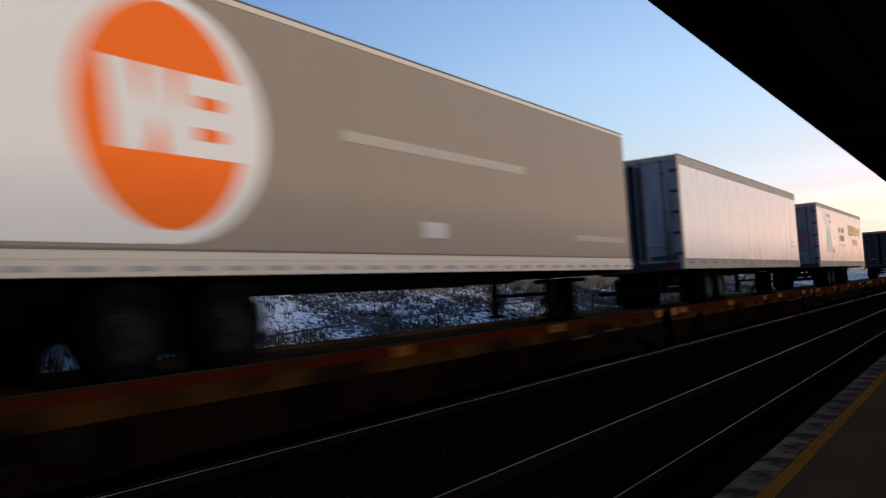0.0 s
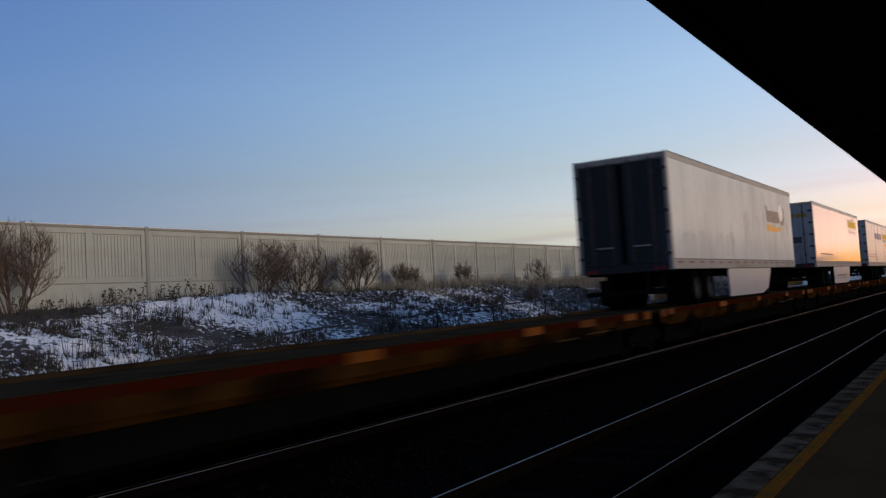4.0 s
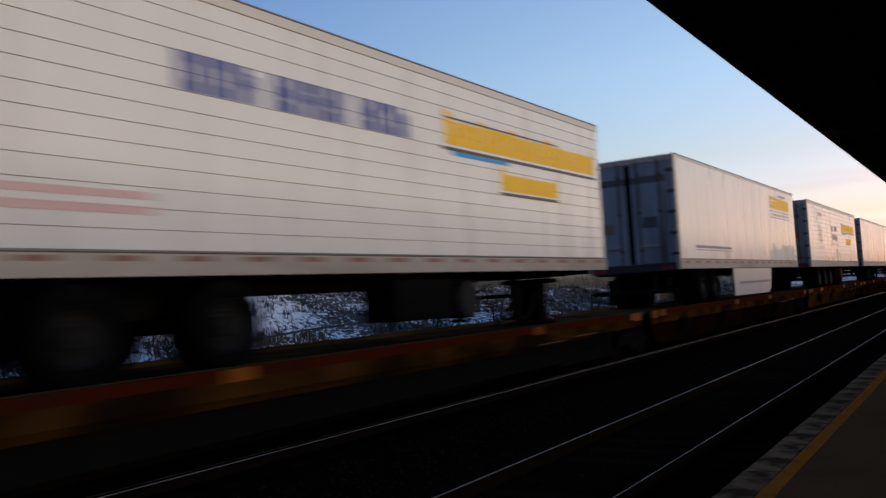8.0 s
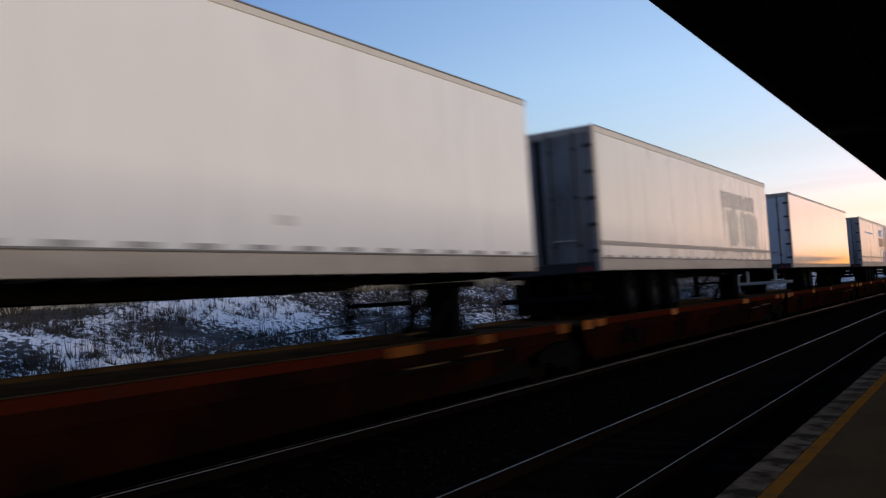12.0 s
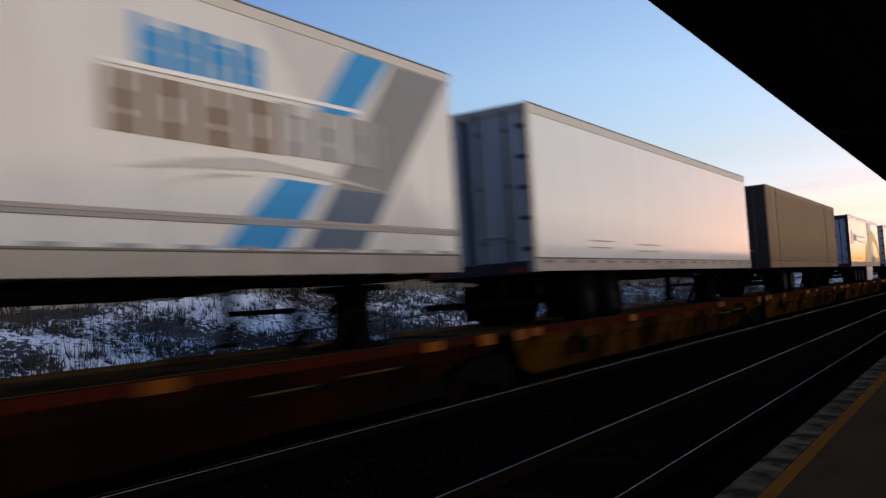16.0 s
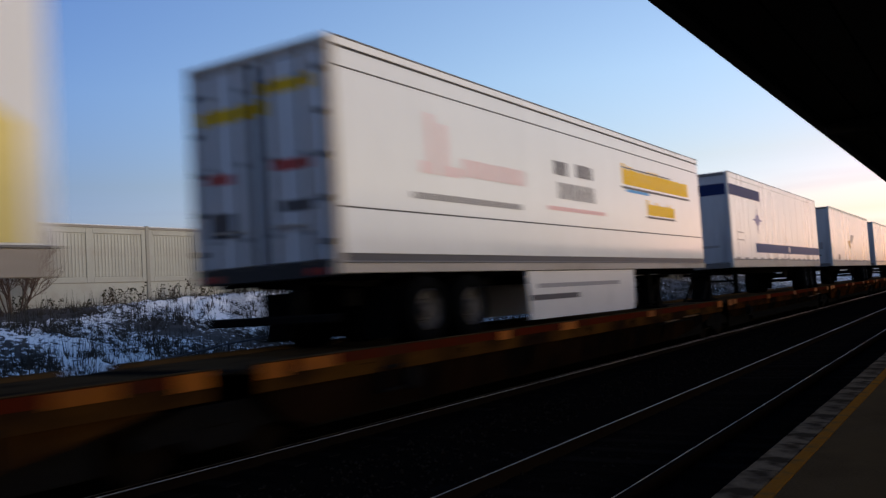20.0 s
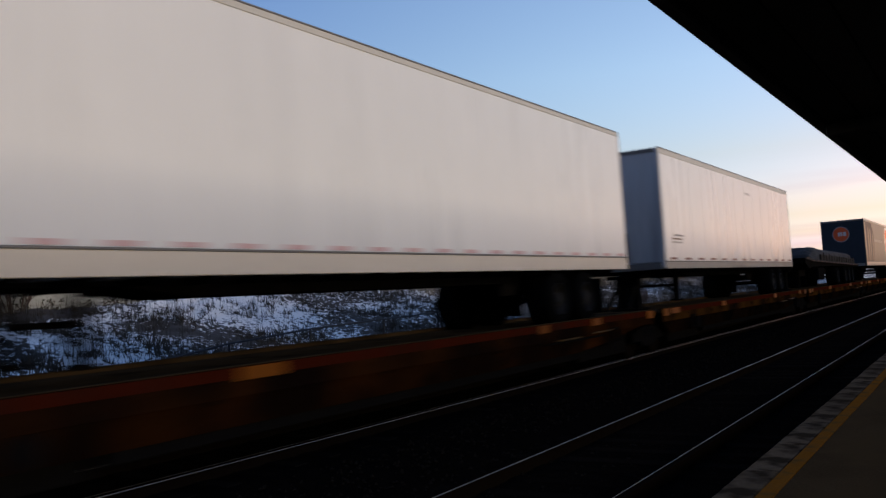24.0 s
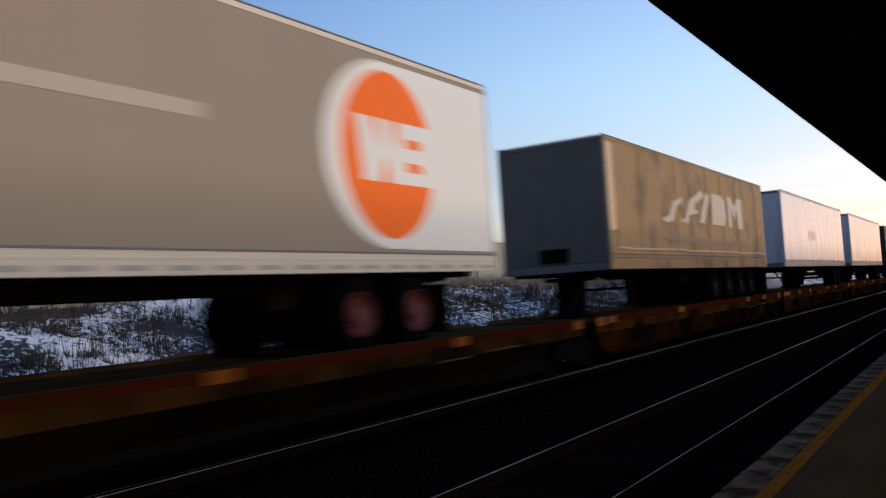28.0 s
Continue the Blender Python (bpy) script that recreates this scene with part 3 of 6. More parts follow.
def build_bush(x, y, height, spread, stems, seed, label, depth=3, thick=.025, wide=None):
    rng = random.Random(seed)
    root = thing("bare_bush", label, "bush", pose(x, y, land(x, y) - .05), group="bare bushes on the bank")
    crown = (wide or height * .55, height * .5, height * .5)
    for _ in range(stems):
        bm = bmesh.new()
        a = rng.uniform(0, 6.28)
        lean = rng.uniform(.15, spread * 1.5)
        branch(bm, (math.cos(a) * .12, math.sin(a) * .25, 0), (math.cos(a) * lean, math.sin(a) * lean * 1.3, 1), height * rng.uniform(.5, .7), thick, depth, rng, crown)
        part("stem", bm, M_TWIG, root)


def blades(vs, fs, x, y, z, h, w, lean, rng):
    """One stiff three-sided blade."""
    a = rng.uniform(0, 3.14)
    dx, dy = math.cos(a) * w, math.sin(a) * w
    k = len(vs)
    vs += [(x - dx, y - dy, z), (x + dx, y + dy, z), (x + dy * .8, y - dx * .8, z), (x + lean[0], y + lean[1], z + h)]
    fs += [(k, k + 1, k + 3), (k + 1, k + 2, k + 3), (k + 2, k, k + 3)]


def build_grass():
    rng = random.Random(5)
    vs, fs = [], []
    for i in range(12500):
        y = 4 + 86 * rng.random() ** 1.5
        x = -13.2 - 16.2 * rng.random()
        if noise.noise((x * .35, y * .3, 9)) < -.3 + .35 * rng.random():
            continue
        if math.hypot(x + 23.6, y - 23.6) < 3.4 and rng.random() < .5:
            continue
        if x < -26.4 and y < 33 and rng.random() < min(1, (-26.4 - x) / 1.5):
            continue
        spread = rng.uniform(.05, .2)
        tall = rng.uniform(.1, .3)
        for _ in range(rng.randint(7, 15)):
            a, r = rng.uniform(0, 6.28), spread * rng.random() ** .6
            px, py = x + math.cos(a) * r, y + math.sin(a) * r
            h = tall * rng.uniform(.5, 1.2)
            blades(vs, fs, px, py, land(px, py) - .03, h, rng.uniform(.008, .022), (math.cos(a) * h * rng.uniform(0, .9), math.sin(a) * h * rng.uniform(0, .9)), rng)
        if rng.random() < .45:
            for _ in range(rng.randint(1, 4)):
                px, py = x + rng.uniform(-.25, .25), y + rng.uniform(-.25, .25)
                h = rng.uniform(.35, .8)
                blades(vs, fs, px, py, land(px, py) - .03, h, rng.uniform(.008, .018), (rng.uniform(-.2, .2) * h, rng.uniform(-.2, .2) * h), rng)
    me = bpy.data.meshes.new("grass")
    me.from_pydata(vs, [], fs)
    me.materials.append(M_STALK)
    vs2, fs2 = [], []
    for i in range(15000):
        y = 33 + 51 * rng.random() ** 1.3
        x = -29.6 + 5.0 * rng.random() ** 1.4
        if noise.noise((x * .3, y * .22, 4)) < (.1 if y < 36 else -.12):
            continue
        h = rng.uniform(.3, .8)
        blades(vs2, fs2, x, y, land(x, y) - .03, h, rng.uniform(.008, .022), (rng.uniform(-.35, .35) * h, rng.uniform(-.35, .35) * h), rng)
    me2 = bpy.data.meshes.new("tall_grass")
    me2.from_pydata(vs2, [], fs2)
    me2.materials.append(M_STRAW)
    tagged(new("tall_grass", me2), "pale straw-coloured tall grass along the noise wall", "grass", kind="stuff")
    tagged(new("grass", me), "dry brown grass tufts standing out of the snow", "grass", kind="stuff")


def build_weed(x, y, height, seed):
    """A withered leafy weed: a few thin stems with small drooping leaves."""
    rng = random.Random(seed)
    root = thing("withered_weed", "withered dark leafy weed at the foot of the noise wall", "weed", pose(x, y, land(x, y) - .04), group="withered weeds on the bank")
    sv, leaf = bmesh.new(), bmesh.new()
    for _ in range(rng.randint(5, 8)):
        p = Vector((rng.uniform(-.2, .2), rng.uniform(-.3, .3), 0))
        d = Vector((rng.uniform(-.5, .5), rng.uniform(-.6, .6), 1)).normalized()
        n = 6
        for k in range(n):
            q = p + d * height * rng.uniform(.7, 1.1) / n
            twig(sv, p, q, .012 - .0014 * k, .0106 - .0014 * k, 3)
            for _ in range(rng.randint(1, 3)):
                w = Vector((rng.uniform(-1, 1), rng.uniform(-1, 1), rng.uniform(-.5, .4))).normalized()
                a, e = rng.uniform(.06, .13), w.orthogonal().normalized() * rng.uniform(.02, .045)
                v = [leaf.verts.new(c) for c in (q, q + w * a * .5 + e, q + w * a - Vector((0, 0, .02)), q + w * a * .5 - e)]
                leaf.faces.new((v[0], v[1], v[2]))
                leaf.faces.new((v[0], v[2], v[3]))
            p = q
            d = (d + Vector((rng.uniform(-.3, .3), rng.uniform(-.3, .3), 0))).normalized()
    part("stems", sv, M_TWIG, root)
    part("leaves", leaf, M_WEED, root, "small dark withered leaves")


def build_stones():
    rng = random.Random(8)
    vs, fs = [], []
    base = [(1, 0, 0), (-1, 0, 0), (0, 1, 0), (0, -1, 0), (0, 0, 1), (0, 0, -1)]
    tri = [(0, 2, 4), (2, 1, 4), (1, 3, 4), (3, 0, 4), (2, 0, 5), (1, 2, 5), (3, 1, 5), (0, 3, 5)]
    for i in range(5000):
        x = rng.uniform(-6.6, -2.0)
        y = 3.5 + 36 * rng.random() ** 1.7
        z = -.145 if abs(x - NEAR_X) < 1.5 or x < -6.1 else -.17
        r = rng.uniform(.014, .034)
        k = len(vs)
        vs += [(x + r * a * rng.uniform(.7, 1.3), y + r * b * rng.uniform(.7, 1.3), z + r * c * rng.uniform(.5, .9)) for a, b, c in base]
        fs += [(k + a, k + b, k + c) for a, b, c in tri]
    me = bpy.data.meshes.new("loose_stones")
    me.from_pydata(vs, [], fs)
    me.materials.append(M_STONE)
    tagged(new("loose_stones", me), "loose dark stones lying on the ballast", "stones", kind="stuff")


def build_fence():
    root = thing("trackside_fence", "low dark pipe fence with thin posts on the bank", "fence")
    x = -16.0
    pts = [(9.2, .42), (12.6, .62), (15.1, .89), (18.1, 1.06), (21.5, 1.15), (24.6, 1.22), (28.5, 1.3), (33, 1.38), (38, 1.44)]
    for (ya, za), (yb, zb) in zip(pts, pts[1:]):
        part("rail", tube(bmesh.new(), (x, ya, za), (x, yb, zb), .028, n=8), M_PIPE, root)
        part("lower_wire", tube(bmesh.new(), (x, ya, za - .42), (x, yb, zb - .42), .008, n=5), M_PIPE, root)
    for y, z in pts:
        part("post", tube(bmesh.new(), (x, y, land(x, y) - .2), (x, y, z + .02), .03, n=8), M_PIPE, root)


def build_far():
    rng = random.Random(3)
    mast = thing("signal_mast", "slender dark mast with a small dark head beyond the wall", "mast", pose(-31.5, 107.1, 1.7))
    part("pole", tube(bmesh.new(), (0, 0, 0), (0, 0, 6.6), .05, .035), M_PIPE, mast)
    hd = tube(bmesh.new(), (.05, 0, 6.5), (-.1, 0, 7.2), .34, .12, n=12)
    tube(hd, (-.1, 0, 7.2), (-.13, 0, 7.36), .12, .02, n=8)
    part("head", hd, M_PIPE, mast)
    top = thing("leafless_tree", "pale leafless leaning treetop far beyond the wall", "tree", pose(-33.6, 141, 1.6))
    bm = bmesh.new()
    branch(bm, (0, 0, 0), (-.05, 0, 1), 4.4, .09, 0, rng, (9, 9, 9))
    part("trunk", bm, M_PALETWIG, top)
    for k in range(9):
        bm = bmesh.new()
        a = k * 2.4
        branch(bm, (-.15, 0, 3.0 + .14 * k), (math.cos(a) * .5 - .22, math.sin(a) * .5, 1), 1.9, .035, 2, rng, (1.3, 5.0, 1.4))
        part("limb", bm, M_PALETWIG, top)
    # far bare trees along the horizon, ahead and beyond the station
    vs, fs = [], []
    for i in range(17000):
        u = rng.random()
        if i < 9000:
            x, y = -130 + 560 * u, 330 + 70 * rng.random() - 120 * u
        else:
            x, y = 95 + 40 * rng.random(), -60 + 330 * u
        g = 5.5 + 3.0 * noise.noise((x * .03, y * .02, 0)) + 1.5 * noise.noise((x * .17, y * .09, 0))
        h = g * rng.uniform(.35, 1.1) * (1 if i < 9000 else .55)
        w = rng.uniform(.05, .22)
        lx = rng.uniform(-.9, .9)
        k = len(vs)
        vs += [(x - w, y - w, -.6), (x + w, y + w, -.6), (x + w * .5, y - w * 1.5, -.6), (x + lx, y + lx, h)]
        fs += [(k, k + 1, k + 3), (k + 1, k + 2, k + 3), (k + 2, k, k + 3)]
    me = bpy.data.meshes.new("far_trees")
    me.from_pydata(vs, [], fs)
    me.materials.append(M_TWIG)
    tagged(new("far_trees", me), "distant line of bare trees on the horizon", "trees", kind="stuff")


# ---------------------------------------------------------------- road trailers
SIDE = 1.30
BOX_Z0, BOX_Z1 = 1.07, 4.12         # above the deck
SHARED = {}


def shared(key, make):
    if key not in SHARED:
        SHARED[key] = make()
    return SHARED[key]


def tyre_mesh():
    bm = bmesh.new()
    n = 28
    prof = [(.30, 0), (.40, -.01), (.485, .02), (.5, .06), (.5, .22), (.5, .40), (.5, .50), (.485, .54), (.40, .57), (.30, .56)]
    rings = [[bm.verts.new((x, math.cos(2 * math.pi * i / n) * r, math.sin(2 * math.pi * i / n) * r)) for i in range(n)] for r, x in prof]
    for a, b in zip(rings, rings[1:] + rings[:1]):
        for i in range(n):
            j = (i + 1) % n
            f = bm.faces.new((a[i], a[j], b[j], b[i]))
            f.smooth = True
    bmesh.ops.recalc_face_normals(bm, faces=bm.faces[:])
    return finish(bm, "tyre", M_RUBBER)


def rim_mesh(material):
    bm = bmesh.new()
    n = 28
    prof = [(.305, .555), (.29, .575), (.27, .50), (.2, .44), (.12, .44), (.11, .53), (0.001, .54)]
    rings = [[bm.verts.new((x, math.cos(2 * math.pi * i / n) * r, math.sin(2 * math.pi * i / n) * r)) for i in range(n)] for r, x in prof]
    for a, b in zip(rings, rings[1:]):
        for i in range(n):
            j = (i + 1) % n
            bm.faces.new((a[i], a[j], b[j], b[i]))
    for i in range(10):
        c = 2 * math.pi * i / 10
        tube(bm, (.44, math.cos(c) * .16, math.sin(c) * .16), (.475, math.cos(c) * .16, math.sin(c) * .16), .016, n=6)
    bmesh.ops.recalc_face_normals(bm, faces=bm.faces[:])
    return finish(bm, "rim", material)


def add_wheels(root, axles, rim_mat):
    for a in axles:
        part("axle", tube(bmesh.new(), (-.8, a, .5), (.8, a, .5), .065, n=10), M_STEEL, root)
        for s in (1, -1):
            w = piece("tyre", shared("tyre", tyre_mesh), root, pose(s * .72, a, .5, 0, 0, 0 if s > 0 else 180))
            piece("rim", shared("rim" + rim_mat.name, lambda: rim_mesh(rim_mat)), w, Matrix.Identity(4))


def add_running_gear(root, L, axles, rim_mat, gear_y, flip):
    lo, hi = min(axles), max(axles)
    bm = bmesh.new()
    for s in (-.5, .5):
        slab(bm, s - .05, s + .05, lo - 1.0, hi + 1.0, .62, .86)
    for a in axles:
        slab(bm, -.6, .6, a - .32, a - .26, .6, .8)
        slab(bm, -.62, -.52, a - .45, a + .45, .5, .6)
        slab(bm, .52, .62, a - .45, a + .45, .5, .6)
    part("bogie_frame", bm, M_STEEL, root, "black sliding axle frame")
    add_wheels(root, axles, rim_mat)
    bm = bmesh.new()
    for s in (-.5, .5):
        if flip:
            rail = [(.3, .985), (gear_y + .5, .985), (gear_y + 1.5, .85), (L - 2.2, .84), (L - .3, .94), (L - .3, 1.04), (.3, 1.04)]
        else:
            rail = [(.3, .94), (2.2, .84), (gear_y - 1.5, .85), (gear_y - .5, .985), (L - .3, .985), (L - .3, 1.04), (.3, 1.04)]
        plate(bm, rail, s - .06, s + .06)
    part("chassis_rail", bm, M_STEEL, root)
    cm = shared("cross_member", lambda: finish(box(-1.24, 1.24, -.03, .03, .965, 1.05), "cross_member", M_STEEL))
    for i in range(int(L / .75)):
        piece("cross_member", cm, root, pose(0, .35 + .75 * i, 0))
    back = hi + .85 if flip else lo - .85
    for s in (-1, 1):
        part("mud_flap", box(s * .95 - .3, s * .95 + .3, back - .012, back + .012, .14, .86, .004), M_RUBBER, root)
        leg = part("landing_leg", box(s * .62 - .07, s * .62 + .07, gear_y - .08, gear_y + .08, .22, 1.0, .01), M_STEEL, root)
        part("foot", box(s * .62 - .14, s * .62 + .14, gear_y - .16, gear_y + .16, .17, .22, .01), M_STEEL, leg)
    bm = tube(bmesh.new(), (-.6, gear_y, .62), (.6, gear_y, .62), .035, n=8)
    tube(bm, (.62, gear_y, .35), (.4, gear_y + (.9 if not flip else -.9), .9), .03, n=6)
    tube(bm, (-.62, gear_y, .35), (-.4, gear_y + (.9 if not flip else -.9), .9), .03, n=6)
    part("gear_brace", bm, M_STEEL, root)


def add_rear(root, y, door_mat, marks, frame_mat, guard, rods=True):
    """Swing doors on the end that faces -y."""
    for s in (-1, 1):
        d = part("door", box(min(s * .02, s * 1.2), max(s * .02, s * 1.2), y - .05, y, BOX_Z0 + .16, BOX_Z1 - .16, .012), door_mat, root, "swing door")
        for r in (.28, .86) if rods else (.86,):
            part("lock_rod", tube(bmesh.new(), (s * r, y - .085, BOX_Z0 + .1), (s * r, y - .085, BOX_Z1 - .1), .024, n=8), M_ROD, d, "dark steel lock rod")
            for z in (BOX_Z0 + .5, (BOX_Z0 + BOX_Z1) / 2, BOX_Z1 - .5):
                part("rod_bracket", box(s * r - .05, s * r + .05, y - .1, y - .048, z, z + .06, .006), M_ROD, d)
        for k in range(5):
            z = BOX_Z0 + .35 + k * .56
            part("hinge", box(min(s * 1.08, s * 1.285), max(s * 1.08, s * 1.285), y - .08, y - .045, z, z + .08, .008), M_ROD, d)
        part("handle", box(min(s * .3, s * .75), max(s * .3, s * .75), y - .12, y - .09, BOX_Z0 + .62, BOX_Z0 + .66, .006), M_RAIL, d)
        part("corner_post", box(min(s * 1.2, s * 1.31), max(s * 1.2, s * 1.31), y - .06, y + .08, BOX_Z0 - .04, BOX_Z1 + .01, .012), frame_mat, root)
        for k in (0, 1):
            part("tail_lamp", tube(bmesh.new(), (s * (.86 + .2 * k), y - .075, BOX_Z0 + .02), (s * (.86 + .2 * k), y - .055, BOX_Z0 + .02), .055, n=12), M_LAMP, root)
        part("guard_post", box(s * .55 - .05, s * .55 + .05, y - .02, y + .06, .52, BOX_Z0, .01), guard, root)
    if rods:
        part("centre_seal", box(-.075, .075, y - .057, y - .044, BOX_Z0 + .17, BOX_Z1 - .17, .004), M_RUBBER, root, "black rubber seal between the doors")
    part("header", box(-1.2, 1.2, y - .06, y + .06, BOX_Z1 - .155, BOX_Z1 + .01, .012), frame_mat, root)
    part("rear_sill", box(-1.2, 1.2, y - .06, y + .06, BOX_Z0 - .06, BOX_Z0 + .155, .012), M_SILLBAR, root)
    part("underride_bar", box(-1.2, 1.2, y - .05, y + .05, .42, .54, .02), guard, root)
    for x0, x1, z0, z1, m in marks:
        part("door_mark", box(x0, x1, y - .056, y - .0505, z0, z1), m, root)


def add_nose(root, y, panel_mat, marks):
    """The closed front wall, on the end that faces -y."""
    part("nose_panel", box(-1.22, 1.22, y - .03, y, BOX_Z0 + .14, BOX_Z1 - .1, .012), panel_mat, root, "smooth riveted front wall")
    for s in (-1, 1):
        part("corner_post", box(min(s * 1.2, s * 1.305), max(s * 1.2, s * 1.305), y - .035, y + .1, BOX_Z0 - .02, BOX_Z1 + .005, .03), panel_mat, root)
    part("front_sill", box(-1.2, 1.2, y - .04, y + .06, BOX_Z0 - .04, BOX_Z0 + .135, .012), M_RAILDK, root)
    part("front_top_rail", box(-1.2, 1.2, y - .04, y + .06, BOX_Z1 - .1, BOX_Z1 + .01, .012), M_RAILDK, root)
    part("connector_box", box(-.35, .35, y - .1, y - .031, BOX_Z0 + .2, BOX_Z0 + .5, .02), M_STEEL, root)
    for x0, x1, z0, z1, m in marks:
        part("nose_mark", box(x0, x1, y - .038, y - .0315, z0, z1), m, root)


def bars(rng, a0, a1, z0, z1, rows=1, mean=.35):
    """Blocks of uneven width that stand for a line of lettering."""
    out = []
    h = (z1 - z0) / rows
    for r in range(rows):
        a = a0
        while a < a1 - .05:
            w = min(a1 - a, rng.uniform(.6, 1.4) * mean)
            out.append((a, a + w * .84, z0 + r * h + .06 * h, z0 + (r + .9) * h * rng.choice((1, 1, .97)) if rows == 1 else z0 + (r + .84) * h))
            a += w
    return out


def add_decal(root, rng, name, material, kind, a0, a1, z0, z1, level=1, label=""):
    x0 = SIDE + .0015 + .003 * level
    x1 = x0 + .0025
    bm = bmesh.new()
    if kind == "block":
        plate(bm, [(a0, z0), (a1, z0), (a1, z1), (a0, z1)], x0, x1)
    elif kind == "bars":
        for b0, b1, c0, c1 in bars(rng, a0, a1, z0, z1, 1, (z1 - z0) * .8):
            slab(bm, x0, x1, b0, b1, c0, c1)
    elif kind == "word":
        a, h = a0, z1 - z0
        while a < a1 - .08:
            w = min(a1 - a, rng.uniform(.75, 1.1) * h)
            top = 1.0 if a == a0 else rng.choice((.74, .74, .76, .92))
            slab(bm, x0, x1, a, a + w * .43, z0, z0 + h * top)
            slab(bm, x0, x1, a + w * .5, a + w * .95, z0, z0 + h * rng.choice((.7, .74)))
            for k in rng.choice(((0, .5), (0,), (.25, .52))):
                slab(bm, x0, x1, a + w * .43, a + w * .5, z0 + h * k, z0 + h * (k + .24))
            a += w
    elif kind == "letters":
        a, h = a0, z1 - z0
        while a < a1 - .06:
            w = min(a1 - a, rng.uniform(.85, 1.1) * h)
            slab(bm, x0, x1, a, a + w * .36, z0, z1)
            slab(bm, x0, x1, a + w * .5, a + w * .84, z0, z1 - h * rng.choice((0, 0, .2)))
            for k in rng.choice(((0, .72), (0, .4), (.36, .72))):
                slab(bm, x0, x1, a + w * .36, a + w * .5, z0 + h * k, z0 + h * (k + .28))
            a += w
    elif kind == "oval":
        ca, cz, ra, rz = (a0 + a1) / 2, (z0 + z1) / 2, (a1 - a0) / 2, (z1 - z0) / 2
        plate(bm, [(ca + ra * math.cos(i * math.pi / 24), cz + rz * math.sin(i * math.pi / 24)) for i in range(48)], x0, x1)
    elif kind == "bell":
        ca, h = (a0 + a1) / 2, z1 - z0
        w = (a1 - a0) / 2
        left = [(1, 0), (.96, .3), (.8, .62), (.5, .86), (.2, .98)]
        plate(bm, [(ca + w * x, z0 + h * y) for x, y in left] + [(ca - w * x, z0 + h * y) for x, y in left[::-1]], x0, x1)
    elif kind == "star":
        ca, cz, ra, rz = (a0 + a1) / 2, (z0 + z1) / 2, (a1 - a0) / 2, (z1 - z0) / 2
        pts = []
        for i in range(12):
            r = 1 if i % 3 == 0 else .24
            pts.append((ca + ra * r * math.cos(i * math.pi / 6), cz + rz * r * math.sin(i * math.pi / 6)))
        plate(bm, pts, x0, x1)
    return part(name, bm, material, root, label)


def add_shape(root, name, material, pts, level=1, label=""):
    x0 = SIDE + .0015 + .003 * level
    return part(name, plate(bmesh.new(), pts, x0, x0 + .0025), material, root, label)


def add_streaks(root, rng, a0, a1, z0, z1, n, material):
    """Run-down streaks of dirt, wider above and ragged below."""
    bm = bmesh.new()
    x0 = SIDE + .0024
    for _ in range(n):
        a, w = rng.uniform(a0, a1), rng.uniform(.03, .16)
        top, low = z1 - rng.uniform(0, .25) * (z1 - z0), z0 + rng.uniform(0, .6) * (z1 - z0)
        d = rng.uniform(-.05, .05)
        x0 += .00002
        plate(bm, [(a - w, top), (a - w * .5 + d, (top + low) / 2), (a - w * .2 + d, low), (a + w * .3 + d, low + .05), (a + w * .7 + d, (top + low) / 2), (a + w, top)], x0, x0 + .0012)
    tagged(part("dirt_film", bm, material, root, "run-down streaks of road dirt"), kind="stuff")


